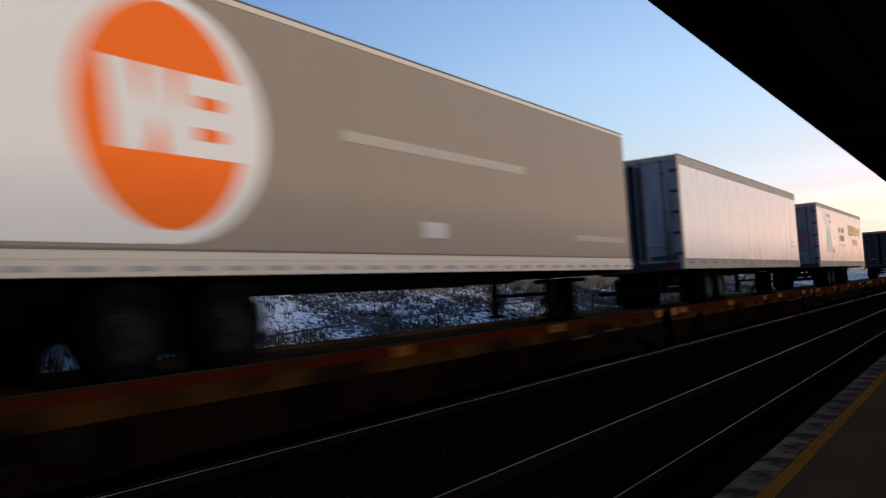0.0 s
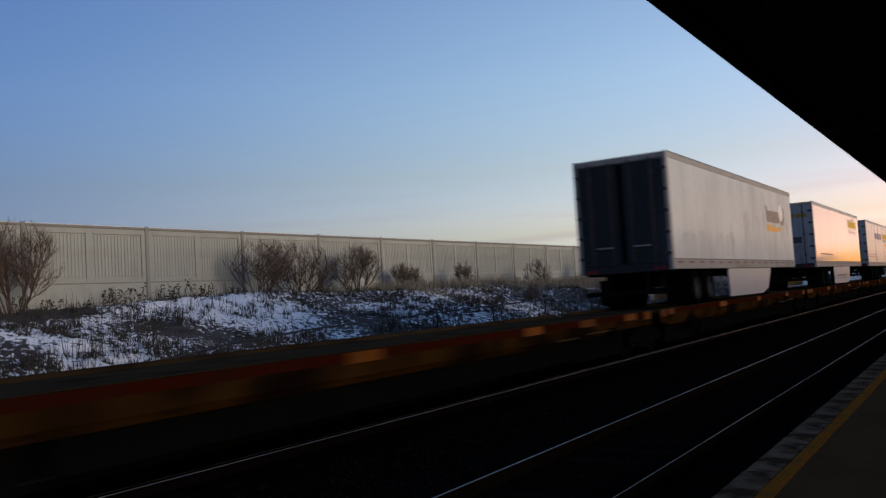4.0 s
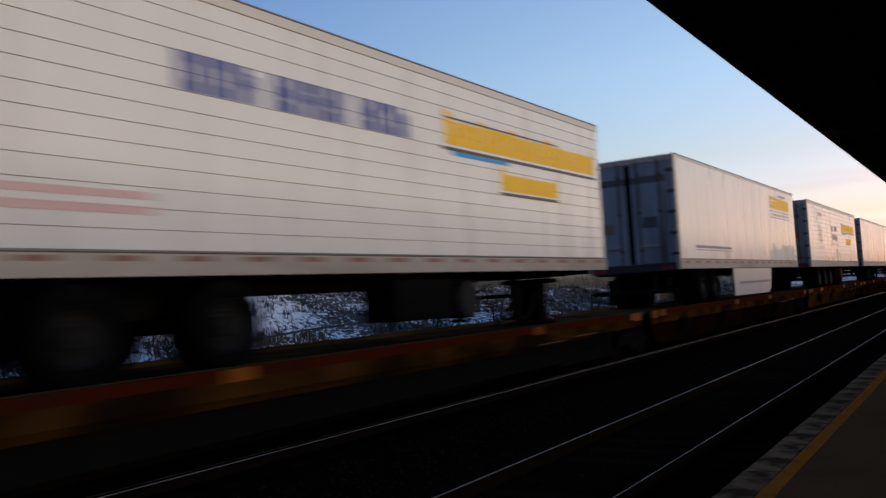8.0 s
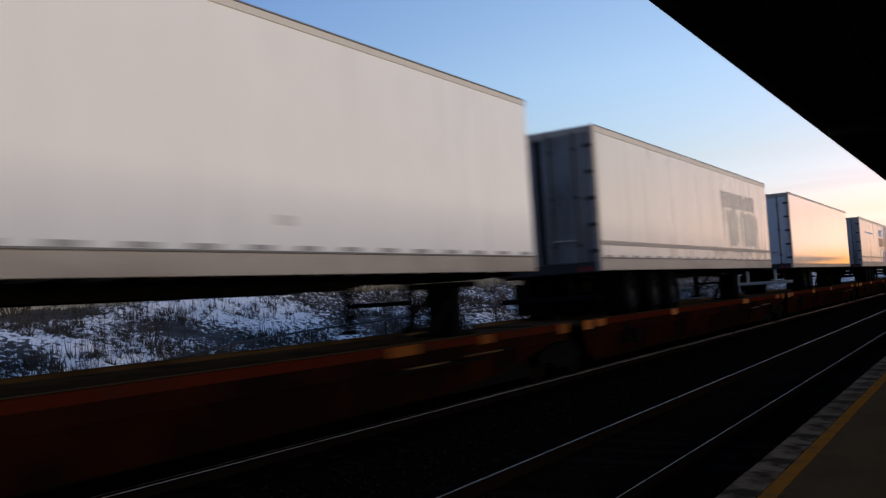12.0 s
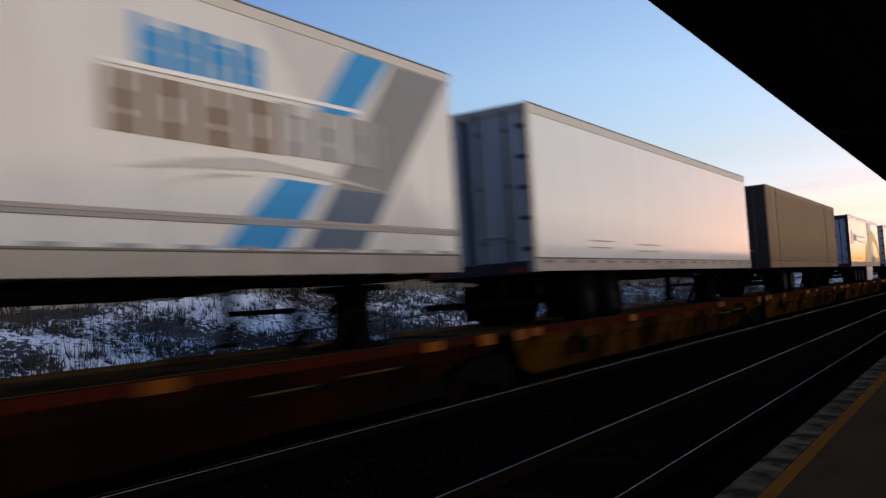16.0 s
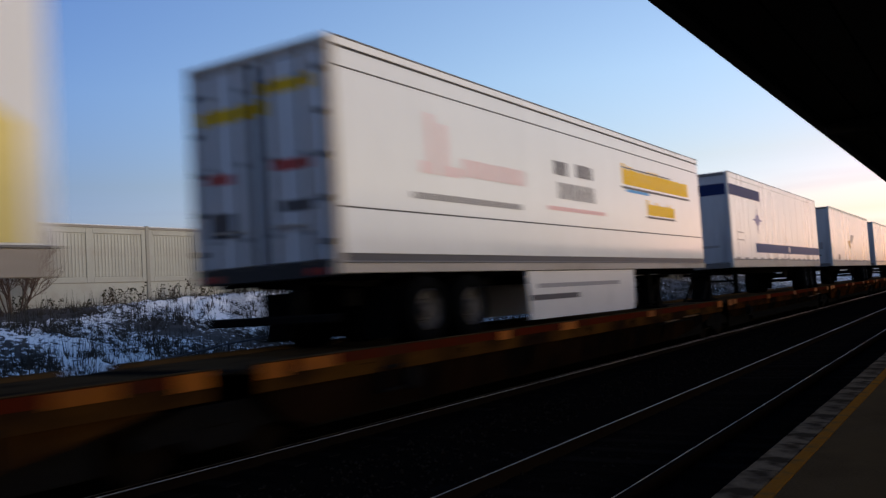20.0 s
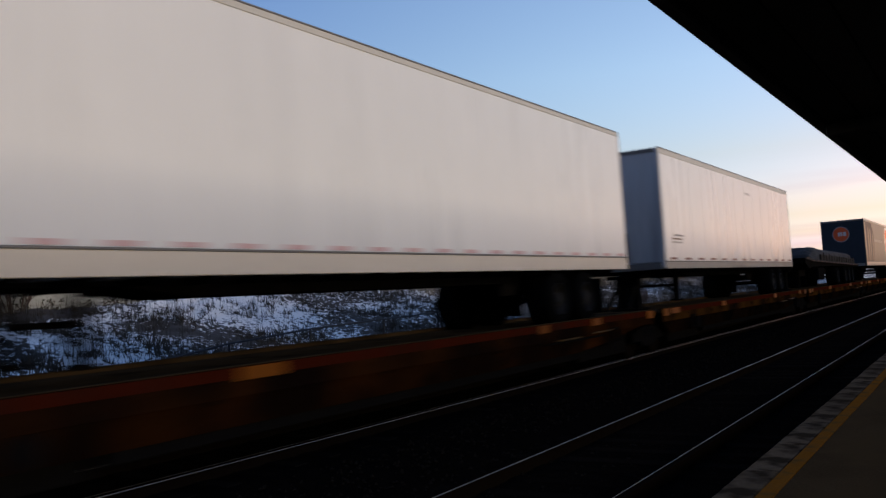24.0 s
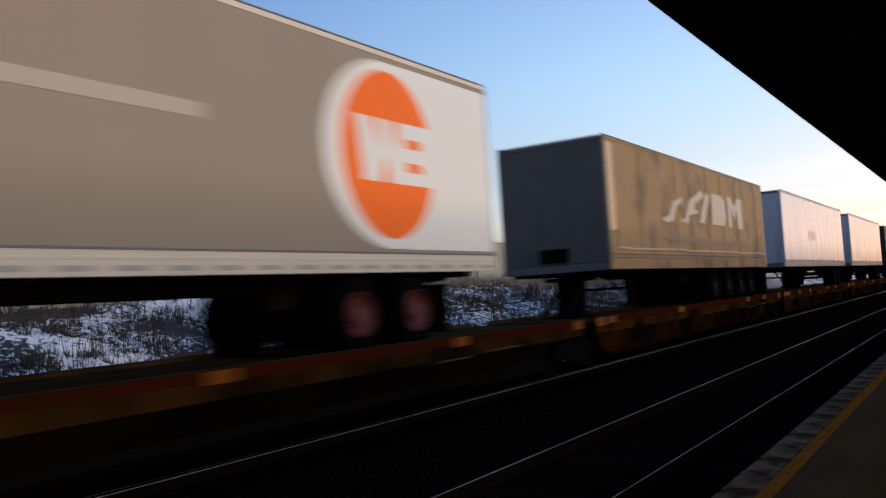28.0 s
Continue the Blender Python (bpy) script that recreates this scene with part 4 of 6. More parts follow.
def build_trailer(spec):
    global BOX_Z1
    BOX_Z1 = spec.get("z1", 4.12)
    L = spec["L"]
    rng = random.Random(spec["seed"])
    body_mat = spec.get("paint", M_WHITE)
    root = thing("trailer", spec["label"], "trailer", group="trailers on the train")
    flip = spec.get("flip", False)
    joints = spec.get("joints", ())
    inset = .018 if joints else 0
    part("body", box(-SIDE + inset, SIDE - inset, 0, L, BOX_Z0 + .02, BOX_Z1 - .01, .025), spec.get("joint_mat", M_PALEDEC) if joints else body_mat, root)
    if joints:
        gap = spec.get("gap", .004)
        levels = [BOX_Z0 + .22, *joints, BOX_Z1 - .12]
        for s in (1, -1):
            for z0, z1 in zip(levels, levels[1:]):
                part("side_panel", box(min(s * (SIDE - .02), s * SIDE), max(s * (SIDE - .02), s * SIDE), .04, L - .04, z0 + gap, z1 - gap, .003), body_mat, root)
    rail = spec.get("rail", M_RAIL)
    th, bh = spec.get("top", .13), spec.get("bottom", .22)
    for s in (1, -1):
        part("top_rail", box(min(s * (SIDE - .01), s * (SIDE + .012)), max(s * (SIDE - .01), s * (SIDE + .012)), .02, L - .02, BOX_Z1 - th, BOX_Z1 + .004, .006), spec.get("rail", M_TOPRAIL if spec["seed"] > 4 else M_RAIL), root)
        part("roof_edge", box(min(s * (SIDE - .06), s * (SIDE + .016)), max(s * (SIDE - .06), s * (SIDE + .016)), .01, L - .01, BOX_Z1 + .005, BOX_Z1 + .03, .006), M_RAILDK, root)
        part("bottom_rail", box(min(s * (SIDE - .01), s * (SIDE + .016)), max(s * (SIDE - .01), s * (SIDE + .016)), .02, L - .02, BOX_Z0 - .03, BOX_Z0 + bh, .008), spec.get("low", rail), root)
        part("rub_rail", box(min(s * (SIDE - .012), s * (SIDE + .026)), max(s * (SIDE - .012), s * (SIDE + .026)), .02, L - .02, BOX_Z0 + bh + .002, BOX_Z0 + bh + .03, .006), spec.get("rub", M_RAILDK), root)
    for z in spec.get("mould", ()):
        part("side_moulding", box(SIDE - .005, SIDE + .02, .05, L - .05, z, z + .05, .006), M_GREYDEC, root)
        part("side_moulding", box(SIDE - .005, SIDE + .014, .05, L - .05, z + .052, z + .1, .006), M_RAIL, root)
    if not joints and body_mat in (M_WHITE, M_WHITE2, M_DIRTY, M_GRIMY):
        seam = finish(box(0, .0022, -.022, .022, BOX_Z0 + bh + .04, BOX_Z1 - th - .01), "panel_seam", body_mat)
        for k in range(1, int(L / 1.24)):
            piece("panel_seam", seam, root, pose(SIDE, 1.24 * k, 0))
    n_tape = spec.get("tape", 0)
    if n_tape:
        step = L / n_tape
        tm = finish(box(0, .003, -step * .22, step * .22, 0, .055), "reflective_strip", spec.get("tape_mat", M_WORNTAPE))
        for i in range(n_tape):
            piece("reflective_strip", tm, root, pose(SIDE + .0175, step * (i + .5), BOX_Z0 + spec.get("tape_z", .12)))
    if flip:
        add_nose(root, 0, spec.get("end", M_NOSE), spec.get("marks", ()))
        part("rear_frame", box(-SIDE, SIDE, L - .02, L + .04, BOX_Z0, BOX_Z1, .012), M_RAIL, root)
        axles = spec.get("axles", (L - 3.6, L - 2.3))
        gear = 2.8
    else:
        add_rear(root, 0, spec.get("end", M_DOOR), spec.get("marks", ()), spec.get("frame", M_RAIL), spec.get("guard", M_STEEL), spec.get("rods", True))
        part("nose_panel", box(-1.24, 1.24, L, L + .025, BOX_Z0 + .1, BOX_Z1 - .06, .012), body_mat, root)
        axles = spec.get("axles", (2.0, 3.3))
        gear = L - 3.0
    add_running_gear(root, L, axles, spec.get("rim", M_RIM), gear, flip)
    if "tank" in spec:
        a = spec["tank"]
        tk = part("tool_box", box(.55, 1.2, a, a + 1.5, .36, .95, .03), M_STEEL, root)
        part("fuel_tank", tube(bmesh.new(), (.45, a + 1.98, .62), (1.2, a + 1.98, .62), .3, n=20), M_RIM, root, "dull metal fuel tank")
    if "skirt" in spec:
        s0, s1, rake = spec["skirt"]
        for s in (1, -1):
            bm = bmesh.new()
            x = s * (SIDE - .06)
            plate(bm, [(s0, BOX_Z0 - .04), (s0 + .05, .16), (s1 - rake, .14), (s1 - rake * .4, .3), (s1, BOX_Z0 - .04)], min(x, x + s * .03), max(x, x + s * .03))
            part("side_skirt", bm, M_SKIRT, root, "pale plastic side skirt")
        for a0, a1, z0, z1, m in spec.get("skirt_marks", ()):
            part("skirt_mark", box(SIDE - .029, SIDE - .024, a0, a1, z0, z1), m, root)
    for d in spec.get("decals", ()):
        add_decal(root, rng, *d)
    for d in spec.get("streaks", ()):
        add_streaks(root, rng, *d, M_SMEAR)
    for d in spec.get("shapes", ()):
        add_shape(root, *d)
    if spec.get("extra"):
        spec["extra"](root, rng, L)
    return root


def yellow_logo(a0, a1, z, h, b0, b1, c, k, tone=None):
    """A bold yellow word over a dark underline, a smaller word below."""
    tone = tone or M_YELLOW
    return [("lettering", tone, "word", a0, a1, z, z + h, 1), ("overline", M_DKLINE, "block", a0, a0 + (a1 - a0) * .7, z + h * .78, z + h * .78 + .028, 2), ("underline", M_DKLINE, "block", a0 - .1, a1 + .05, z - .1, z - .045, 1), ("underline", M_SKY, "block", a0 + .2, a0 + (a1 - a0) * .35, z - .17, z - .105, 1),
            ("lettering", tone, "word", b0, b1, c, c + k, 1), ("underline", M_DKLINE, "block", b0 - .08, b1, c - .08, c - .03, 1)]


DOOR_GRIME = [(-.42, -.1, 1.3, 3.9, M_SOOT), (.1, .3, 1.3, 3.9, M_SOOT), (-1.1, -.5, 1.32, 1.5, M_SOOT), (.4, 1.15, 1.3, 1.42, M_SOOT)]
DOOR_RUST = [(-1.05, -.65, 2.2, 2.6, M_BROWN), (.3, .8, 1.6, 2.1, M_GREYDEC), (-.3, -.1, 1.4, 3.8, M_SOOT)]
SLOGAN = [("lettering", M_INK, "bars", 6.55, 7.2, 2.86, 3.18, 1), ("lettering", M_INK, "bars", 7.6, 8.45, 2.88, 3.2, 1), ("lettering", M_GREYDEC, "letters", 6.7, 8.5, 2.42, 2.74, 1), ("underline", M_PINK, "block", 6.2, 9.0, 2.18, 2.26, 1)]
SMALL_LOGO = [("logo_stripe", M_WHDEC, "block", 11.62, 12.7, 3.585, 3.62, 2), ("logo_stripe", M_WHDEC, "block", 11.62, 12.4, 3.46, 3.49, 2), ("logo_stripe", M_DEEPBLUE, "block", 11.4, 14.2, 3.745, 3.765, 1), ("logo_block", M_YELLOW, "block", 11.6, 15.1, 3.3, 3.72, 1), ("underline", M_DEEPBLUE, "block", 11.5, 15.2, 3.19, 3.215, 1),
              ("lettering", M_FADED, "bars", 11.6, 15.1, 3.04, 3.12, 1), ("underline", M_DEEPBLUE, "block", 11.5, 15.2, 2.94, 2.97, 1), ("lettering", M_GREYDEC, "bars", 13.2, 14.6, 3.8, 3.9, 1)]
BLUE_LINE = [("lettering", M_SLATE, "bars", 1.5, 5.4, 1.62, 1.71, 1), ("underline", M_SLATE, "block", 1.4, 5.5, 1.56, 1.58, 1)]
DOOR_SET = [(-1.1, -.62, 3.42, 3.6, M_OCHRE), (-.55, -.12, 3.42, 3.6, M_OCHRE), (.12, .5, 3.42, 3.6, M_OCHRE), (.56, 1.05, 3.42, 3.6, M_OCHRE), (-.85, -.45, 2.1, 2.4, M_ORANGE), (.35, .75, 2.2, 2.5, M_DKLINE), (.4, .7, 1.75, 2.1, M_GREYDEC)]
DOOR_DIM = [(-1.1, 1.05, 3.42, 3.6, M_DKLINE), (-.85, -.45, 2.1, 2.4, M_BROWN), (.35, .75, 2.2, 2.5, M_DKLINE)]
DOOR_RED = [(-.95, -.25, 3.3, 3.5, M_DKLINE), (.25, .95, 3.3, 3.5, M_DKLINE), (-1.0, -.3, 2.42, 2.6, M_RED), (.2, .9, 2.42, 2.6, M_RED), (-1.05, -.35, 1.75, 1.95, M_DKLINE), (.1, 1.0, 1.42, 1.52, M_DKLINE)]


def disc_logo(root, rng, a):
    """White ring, orange disc and a white plate with notches; a is the plate's near edge."""
    add_decal(root, rng, "ring", M_WHDEC, "oval", a - .68, a + 2.14, 1.36, 3.98, 2)
    add_decal(root, rng, "disc", M_ORANGE, "oval", a - .34, a + 1.82, 1.5, 3.85, 3, "orange disc logo")
    add_shape(root, "logo_plate", M_WHDEC, [(a + .12, 2.28), (a + .74, 2.28), (a + 1.8, 2.28), (a + 1.88, 3.16), (a, 3.16)], 4)
    add_shape(root, "logo_notch", M_ORANGE, [(a + .34, 3.165), (a + .5, 3.165), (a + .46, 2.72)], 5)
    add_shape(root, "logo_notch", M_ORANGE, [(a + .78, 3.165), (a + .96, 3.165), (a + .86, 2.72)], 5)
    add_shape(root, "logo_notch", M_ORANGE, [(a + .5, 2.275), (a + .72, 2.275), (a + .63, 2.66)], 5)
    for z in (2.46, 2.8):
        add_shape(root, "logo_bar", M_ORANGE, [(a + 1.14, z), (a + 1.46, z), (a + 1.52, z + .07), (a + 1.46, z + .14), (a + 1.14, z + .14)], 5)


def wb_livery(root, rng, L):
    """Dark field with tan stripes at the nose, taupe middle, orange disc on a white field."""
    add_shape(root, "white_field", M_WHDEC, [(13.6, 1.36), (L - .04, 1.36), (L - .04, 3.98), (13.6, 3.98), (13.9, 3.4), (14.0, 2.6), (13.9, 1.9)], 1)
    disc_logo(root, rng, 12.6)
    add_decal(root, rng, "lettering", M_FAINT, "bars", 5.3, 10.0, 2.7, 2.9, 1)
    add_shape(root, "dark_field", M_DKBROWN, [(.06, 1.36), (4.45, 1.36), (4.66, 1.72), (4.95, 2.3), (5.1, 2.8), (5.05, 3.1), (4.8, 3.4), (4.4, 3.7), (3.92, 3.98), (.06, 3.98)], 1, "dark brown rounded field")
    for pts in ([(.05, 1.38), (1.02, 1.38), (1.0, 1.9), (.82, 2.6), (.86, 3.3), (.7, 3.9), (.05, 3.9)], [(1.52, 1.38), (2.42, 1.38), (2.36, 2.7), (2.3, 3.4), (2.1, 3.66), (1.85, 3.5), (1.7, 2.9), (1.52, 1.9)],
                [(2.62, 1.38), (3.2, 1.38), (3.46, 2.8), (3.36, 3.45), (3.1, 3.62), (2.88, 3.4), (2.78, 2.8)], [(3.58, 1.38), (4.36, 1.38), (4.7, 2.4), (4.72, 2.95), (4.45, 3.3), (4.18, 3.1), (4.05, 2.5)]):
        add_shape(root, "tan_stripe", M_FIELD, pts, 2, "tan curved stripe")
    for z in (1.2, 1.28):
        part("side_moulding", box(SIDE, SIDE + .02, .05, L - .05, z, z + .035, .004), M_CREAM, root)
    d = bmesh.new()
    bmesh.ops.create_cone(d, cap_ends=True, segments=40, radius1=.52, radius2=.52, depth=.006, matrix=pose(-.1, -.038, 3.2, 90, 0, 0))
    part("logo_ring", d, M_GREYDEC, root)
    d = bmesh.new()
    bmesh.ops.create_cone(d, cap_ends=True, segments=40, radius1=.47, radius2=.47, depth=.006, matrix=pose(-.1, -.043, 3.2, 90, 0, 0))
    part("logo_disc", d, M_REDOR, root)
    for x0, x1 in ((-.28, -.16), (-.13, -.02), (.04, .22)):
        part("logo_bar", box(x0, x1, -.052, -.047, 3.08, 3.34, .002), M_PALEDEC, root)


def wb_rear_livery(root, rng, L):
    """The same livery seen from its other side: disc and white field over the axles."""
    add_shape(root, "white_field", M_WHDEC, [(.04, 1.36), (2.9, 1.36), (2.6, 1.9), (2.5, 2.6), (2.6, 3.4), (2.9, 4.02), (.04, 4.02)], 1)
    disc_logo(root, rng, 2.42)
    add_decal(root, rng, "lettering", M_FAINT, "bars", 6.0, 11.1, 2.75, 2.92, 1)
    add_shape(root, "label_plate", M_PALEDEC, [(7.75, 1.55), (8.35, 1.55), (8.35, 1.78), (7.75, 1.78)], 1)
    add_decal(root, rng, "lettering", M_FAINT, "bars", 13.2, 15.9, 1.62, 1.76, 1)
    for z in (1.2, 1.28):
        part("side_moulding", box(SIDE, SIDE + .02, .05, L - .05, z, z + .035, .004), M_CREAM, root)


def end_ring(root, name, material, x, z, r, w, lift=0.0):
    """A flat ring on the doors."""
    bm = bmesh.new()
    rows = []
    for rr, y in ((r, -.0505), (r, -.0545 - lift), (r - w, -.0545 - lift), (r - w, -.0505)):
        rows.append([bm.verts.new((x + rr * math.cos(a), y, z + rr * math.sin(a))) for a in (2 * math.pi * k / 24 for k in range(24))])
    for lo, hi in zip(rows, rows[1:]):
        for k in range(24):
            bm.faces.new((lo[k], lo[(k + 1) % 24], hi[(k + 1) % 24], hi[k]))
    bmesh.ops.recalc_face_normals(bm, faces=bm.faces[:])
    part(name, bm, material, root)


def swirl_livery(root, rng, L):
    add_shape(root, "swirl_hill", M_MUSTARD, [(6.3, 1.34), (9.6, 1.34), (9.3, 2.1), (9.0, 2.98), (8.6, 2.9), (7.9, 2.6), (7.2, 2.15), (6.7, 1.7)], 1, "yellow curved field")
    add_shape(root, "swirl_foot", M_PALEBLUE, [(8.6, 1.34), (9.6, 1.34), (9.4, 2.0), (9.0, 1.8)], 2)
    add_shape(root, "swirl_arch", M_MUSTARD, [(10.4, 2.7), (11.3, 2.72), (12.5, 2.6), (13.5, 2.3), (14.0, 1.9), (14.1, 1.6), (13.0, 1.62), (11.6, 1.75), (11.5, 1.34), (14.5, 1.34), (14.5, 2.35), (13.6, 2.9), (12.3, 3.3), (11.0, 3.48), (10.0, 3.35)], 1, "yellow arch")
    add_shape(root, "swirl_band", M_KHAKI, [(8.95, 3.1), (9.9, 3.3), (10.6, 3.4), (10.9, 2.6), (11.4, 1.34), (9.7, 1.34), (9.35, 2.2)], 2, "olive band")
    add_shape(root, "swirl_sky", M_HAZE, [(8.85, 3.15), (10.6, 3.42), (10.55, 3.88), (8.85, 3.88)], 3, "sky blue band")
    add_shape(root, "swirl_edge", M_OLIVE, [(8.5, 2.95), (8.85, 3.1), (8.85, 3.88), (8.5, 3.88)], 2)
    add_shape(root, "swirl_blue", M_DEEPBLUE, [(9.9, 1.34), (11.8, 1.34), (11.4, 1.66), (10.4, 1.72)], 4)
    add_shape(root, "swirl_lilac", M_PALEBLUE, [(9.9, 1.9), (11.1, 1.75), (11.2, 2.4), (10.7, 2.6), (9.8, 2.35)], 3)
    add_decal(root, rng, "ring_logo", M_GHOST, "oval", .72, 1.72, 2.35, 3.25, 1)
    add_decal(root, rng, "ring_logo", M_FADEYEL, "oval", .78, 1.4, 2.34, 2.74, 2)
    add_decal(root, rng, "ring_hole", M_WHDEC, "oval", .84, 1.64, 2.47, 3.14, 3)
    # ring and rounded letter shapes on the doors
    end_ring(root, "ring_logo", M_SKY, -.3, 2.8, .3, .09)
    end_ring(root, "ring_logo", M_REDOR, -.42, 2.7, .14, .06, .005)
    for k in range(4):
        end_ring(root, "letter_shape", M_DKLINE, .13 + .165 * k, 2.82, .085, .05)
    for k in range(4):
        end_ring(root, "letter_shape", M_STONEGREY, -.2 + .31 * k, 1.6, .15, .045)
    for s in (-1, 1):
        part("end_frame", box(min(s * 1.16, s * 1.315), max(s * 1.16, s * 1.315), -.07, -.055, BOX_Z0, BOX_Z1), M_INKTEAL, root)
    part("end_frame", box(-1.2, 1.2, -.072, -.0605, BOX_Z1 - .24, BOX_Z1), M_INKTEAL, root)


def cross_livery(root, rng, L):
    add_shape(root, "cross_stroke", M_PALEDEC, [(12.04, 3.98), (13.5, 3.98), (13.94, 3.59), (12.9, 3.1)], 1, "pale grey diagonal band")
    add_shape(root, "cross_stroke", M_STONEGREY, [(12.6, 1.34), (13.75, 1.34), (16.05, 3.98), (14.65, 3.98), (13.4, 2.37)], 1, "grey diagonal band")
    add_shape(root, "cross_stroke", M_STEELBLUE, [(12.6, 1.36), (13.75, 1.36), (14.4, 2.12), (13.25, 2.12)], 2, "slate foot of the grey band")
    add_shape(root, "cross_stroke", M_PALEDEC, [(14.0, 1.34), (15.7, 1.34), (14.83, 2.41)], 1)
    add_shape(root, "cross_stroke", M_SKY, [(12.96, 3.07), (13.68, 3.09), (14.55, 3.98), (13.72, 3.98)], 2, "blue diagonal band")
    add_shape(root, "cross_stroke", M_SKY, [(11.3, 1.34), (12.25, 1.34), (13.06, 2.15), (12.22, 2.17)], 3, "blue foot of the diagonal band")
    add_shape(root, "swoosh", M_FADED, [(10.08, 2.1), (10.9, 2.27), (11.83, 2.37), (12.9, 2.3), (14.38, 2.14), (13.4, 2.2), (12.2, 2.24), (11.0, 2.18)], 4)
    add_shape(root, "swoosh", M_FADED, [(10.47, 1.94), (11.1, 2.08), (11.9, 2.17), (11.2, 2.14)], 4)
    add_decal(root, rng, "lettering", M_SKY, "letters", 10.3, 12.1, 3.16, 3.66, 4)
    add_shape(root, "word_rule", M_WHDEC, [(9.95, 3.09), (13.75, 3.16), (13.75, 3.21), (9.95, 3.14)], 5)
    add_decal(root, rng, "lettering", M_BROWN, "letters", 9.9, 12.3, 2.44, 3.05, 4)
    add_decal(root, rng, "lettering", M_GREYDEC, "letters", 12.3, 14.3, 2.46, 3.08, 4)


def container_ribs(root, rng, L):
    for a in (.06, 1.75, 13.0, L - .22):
        part("corner_post", box(SIDE, SIDE + .03, a, a + .16, BOX_Z0, BOX_Z1, .01), M_TAN, root)
    rib = finish(box(0, .016, -.09, .09, BOX_Z0 + .3, BOX_Z1 - .14, .008), "corrugation", M_TAN)
    k = 0
    a = .5
    while a < L - .4:
        if not any(abs(a - b) < .22 for b in (1.8, 13.05)):
            piece("corrugation", rib, root, pose(SIDE - .002, a, 0))
        a += .36


def tarp_folds(root, rng, L):
    fold = finish(box(0, .02, -.03, .03, BOX_Z0 + .3, BOX_Z1 - .1, .009), "tarp_fold", M_TARP)
    a = .6
    while a < L - .4:
        piece("tarp_fold", fold, root, pose(SIDE - .004, a, 0, rng.uniform(-2, 2), 0, 0))
        a += rng.uniform(1.2, 2.8)
    add_shape(root, "logo_shape", M_FAINT, [(3.6, 2.3), (4.2, 2.42), (4.6, 2.8), (5.4, 2.95), (5.3, 2.8), (4.9, 2.7), (4.5, 2.28), (3.9, 2.2)], 8, "pale running shape logo")
    add_shape(root, "logo_shape", M_FAINT, [(5.1, 2.3), (5.6, 2.4), (6.0, 2.9), (7.3, 3.28), (7.5, 3.1), (6.6, 2.85), (6.5, 2.7), (6.9, 2.6), (6.0, 2.5), (5.8, 2.26)], 8, "pale running shape logo")
    add_shape(root, "logo_shape", M_FAINT, [(6.9, 2.32), (7.4, 2.32), (8.1, 3.15), (7.7, 3.25)], 8)
    add_shape(root, "logo_shape", M_FAINT, [(8.2, 2.32), (9.6, 2.32), (9.9, 2.6), (9.8, 3.1), (9.4, 3.25), (8.3, 3.25)], 8)
    add_shape(root, "logo_shape", M_FAINT, [(10.1, 2.3), (10.5, 2.3), (10.6, 2.9), (10.9, 2.5), (11.2, 2.9), (11.3, 2.3), (11.9, 2.3), (11.9, 3.28), (11.3, 3.28), (10.95, 3.0), (10.5, 3.28), (10.1, 3.28)], 8)
    add_decal(root, rng, "lettering", M_BROWN, "bars", 3.7, 12.2, 1.74, 1.9, 8)
    part("corner_panel", box(SIDE, SIDE + .02, .02, .46, 1.9, BOX_Z1 - .12, .008), M_TANDEC, root, "pale tan corner panel")
    part("corner_post", box(SIDE, SIDE + .035, -.02, .05, BOX_Z0 + .1, BOX_Z1, .01), M_RAILDK, root)
    wave = bmesh.new()
    for k in range(36):
        b0, b1 = .5 + .4 * k, .9 + .4 * k
        if b1 < L - .1:
            h0, h1 = (1.5 + .05 * noise.noise((c * .9, 3, 0)) + .025 * noise.noise((c * 3, 5, 0)) for c in (b0, b1))
            plate(wave, [(b0, h0), (b1, h1), (b1, h1 + .035), (b0, h0 + .035)], SIDE + .026, SIDE + .034)
    part("tarp_rope", wave, M_FAINT, root, "pale slack rope along the tarpaulin's hem")
    part("tarp_hem", box(SIDE, SIDE + .03, .05, L - .05, BOX_Z0 + .3, BOX_Z0 + .36, .01), M_TARP, root)


def chevron_logo(root, rng, L):
    add_shape(root, "logo_shape", M_OCHRE, [(6.0, 2.45), (7.0, 2.5), (7.2, 2.05), (6.8, 2.05)], 1)
    add_shape(root, "logo_shape", M_GREYDEC, [(7.0, 2.5), (7.6, 2.85), (9.0, 2.85), (8.3, 2.5), (7.4, 2.3)], 1)
    add_shape(root, "corner_patch", M_CREAM, [(.03, 1.35), (.5, 1.35), (.5, 2.2), (.03, 2.2)], 1)
    add_shape(root, "label_plate", M_DKLINE, [(2.2, 1.4), (2.75, 1.4), (2.75, 1.66), (2.2, 1.66)], 1)


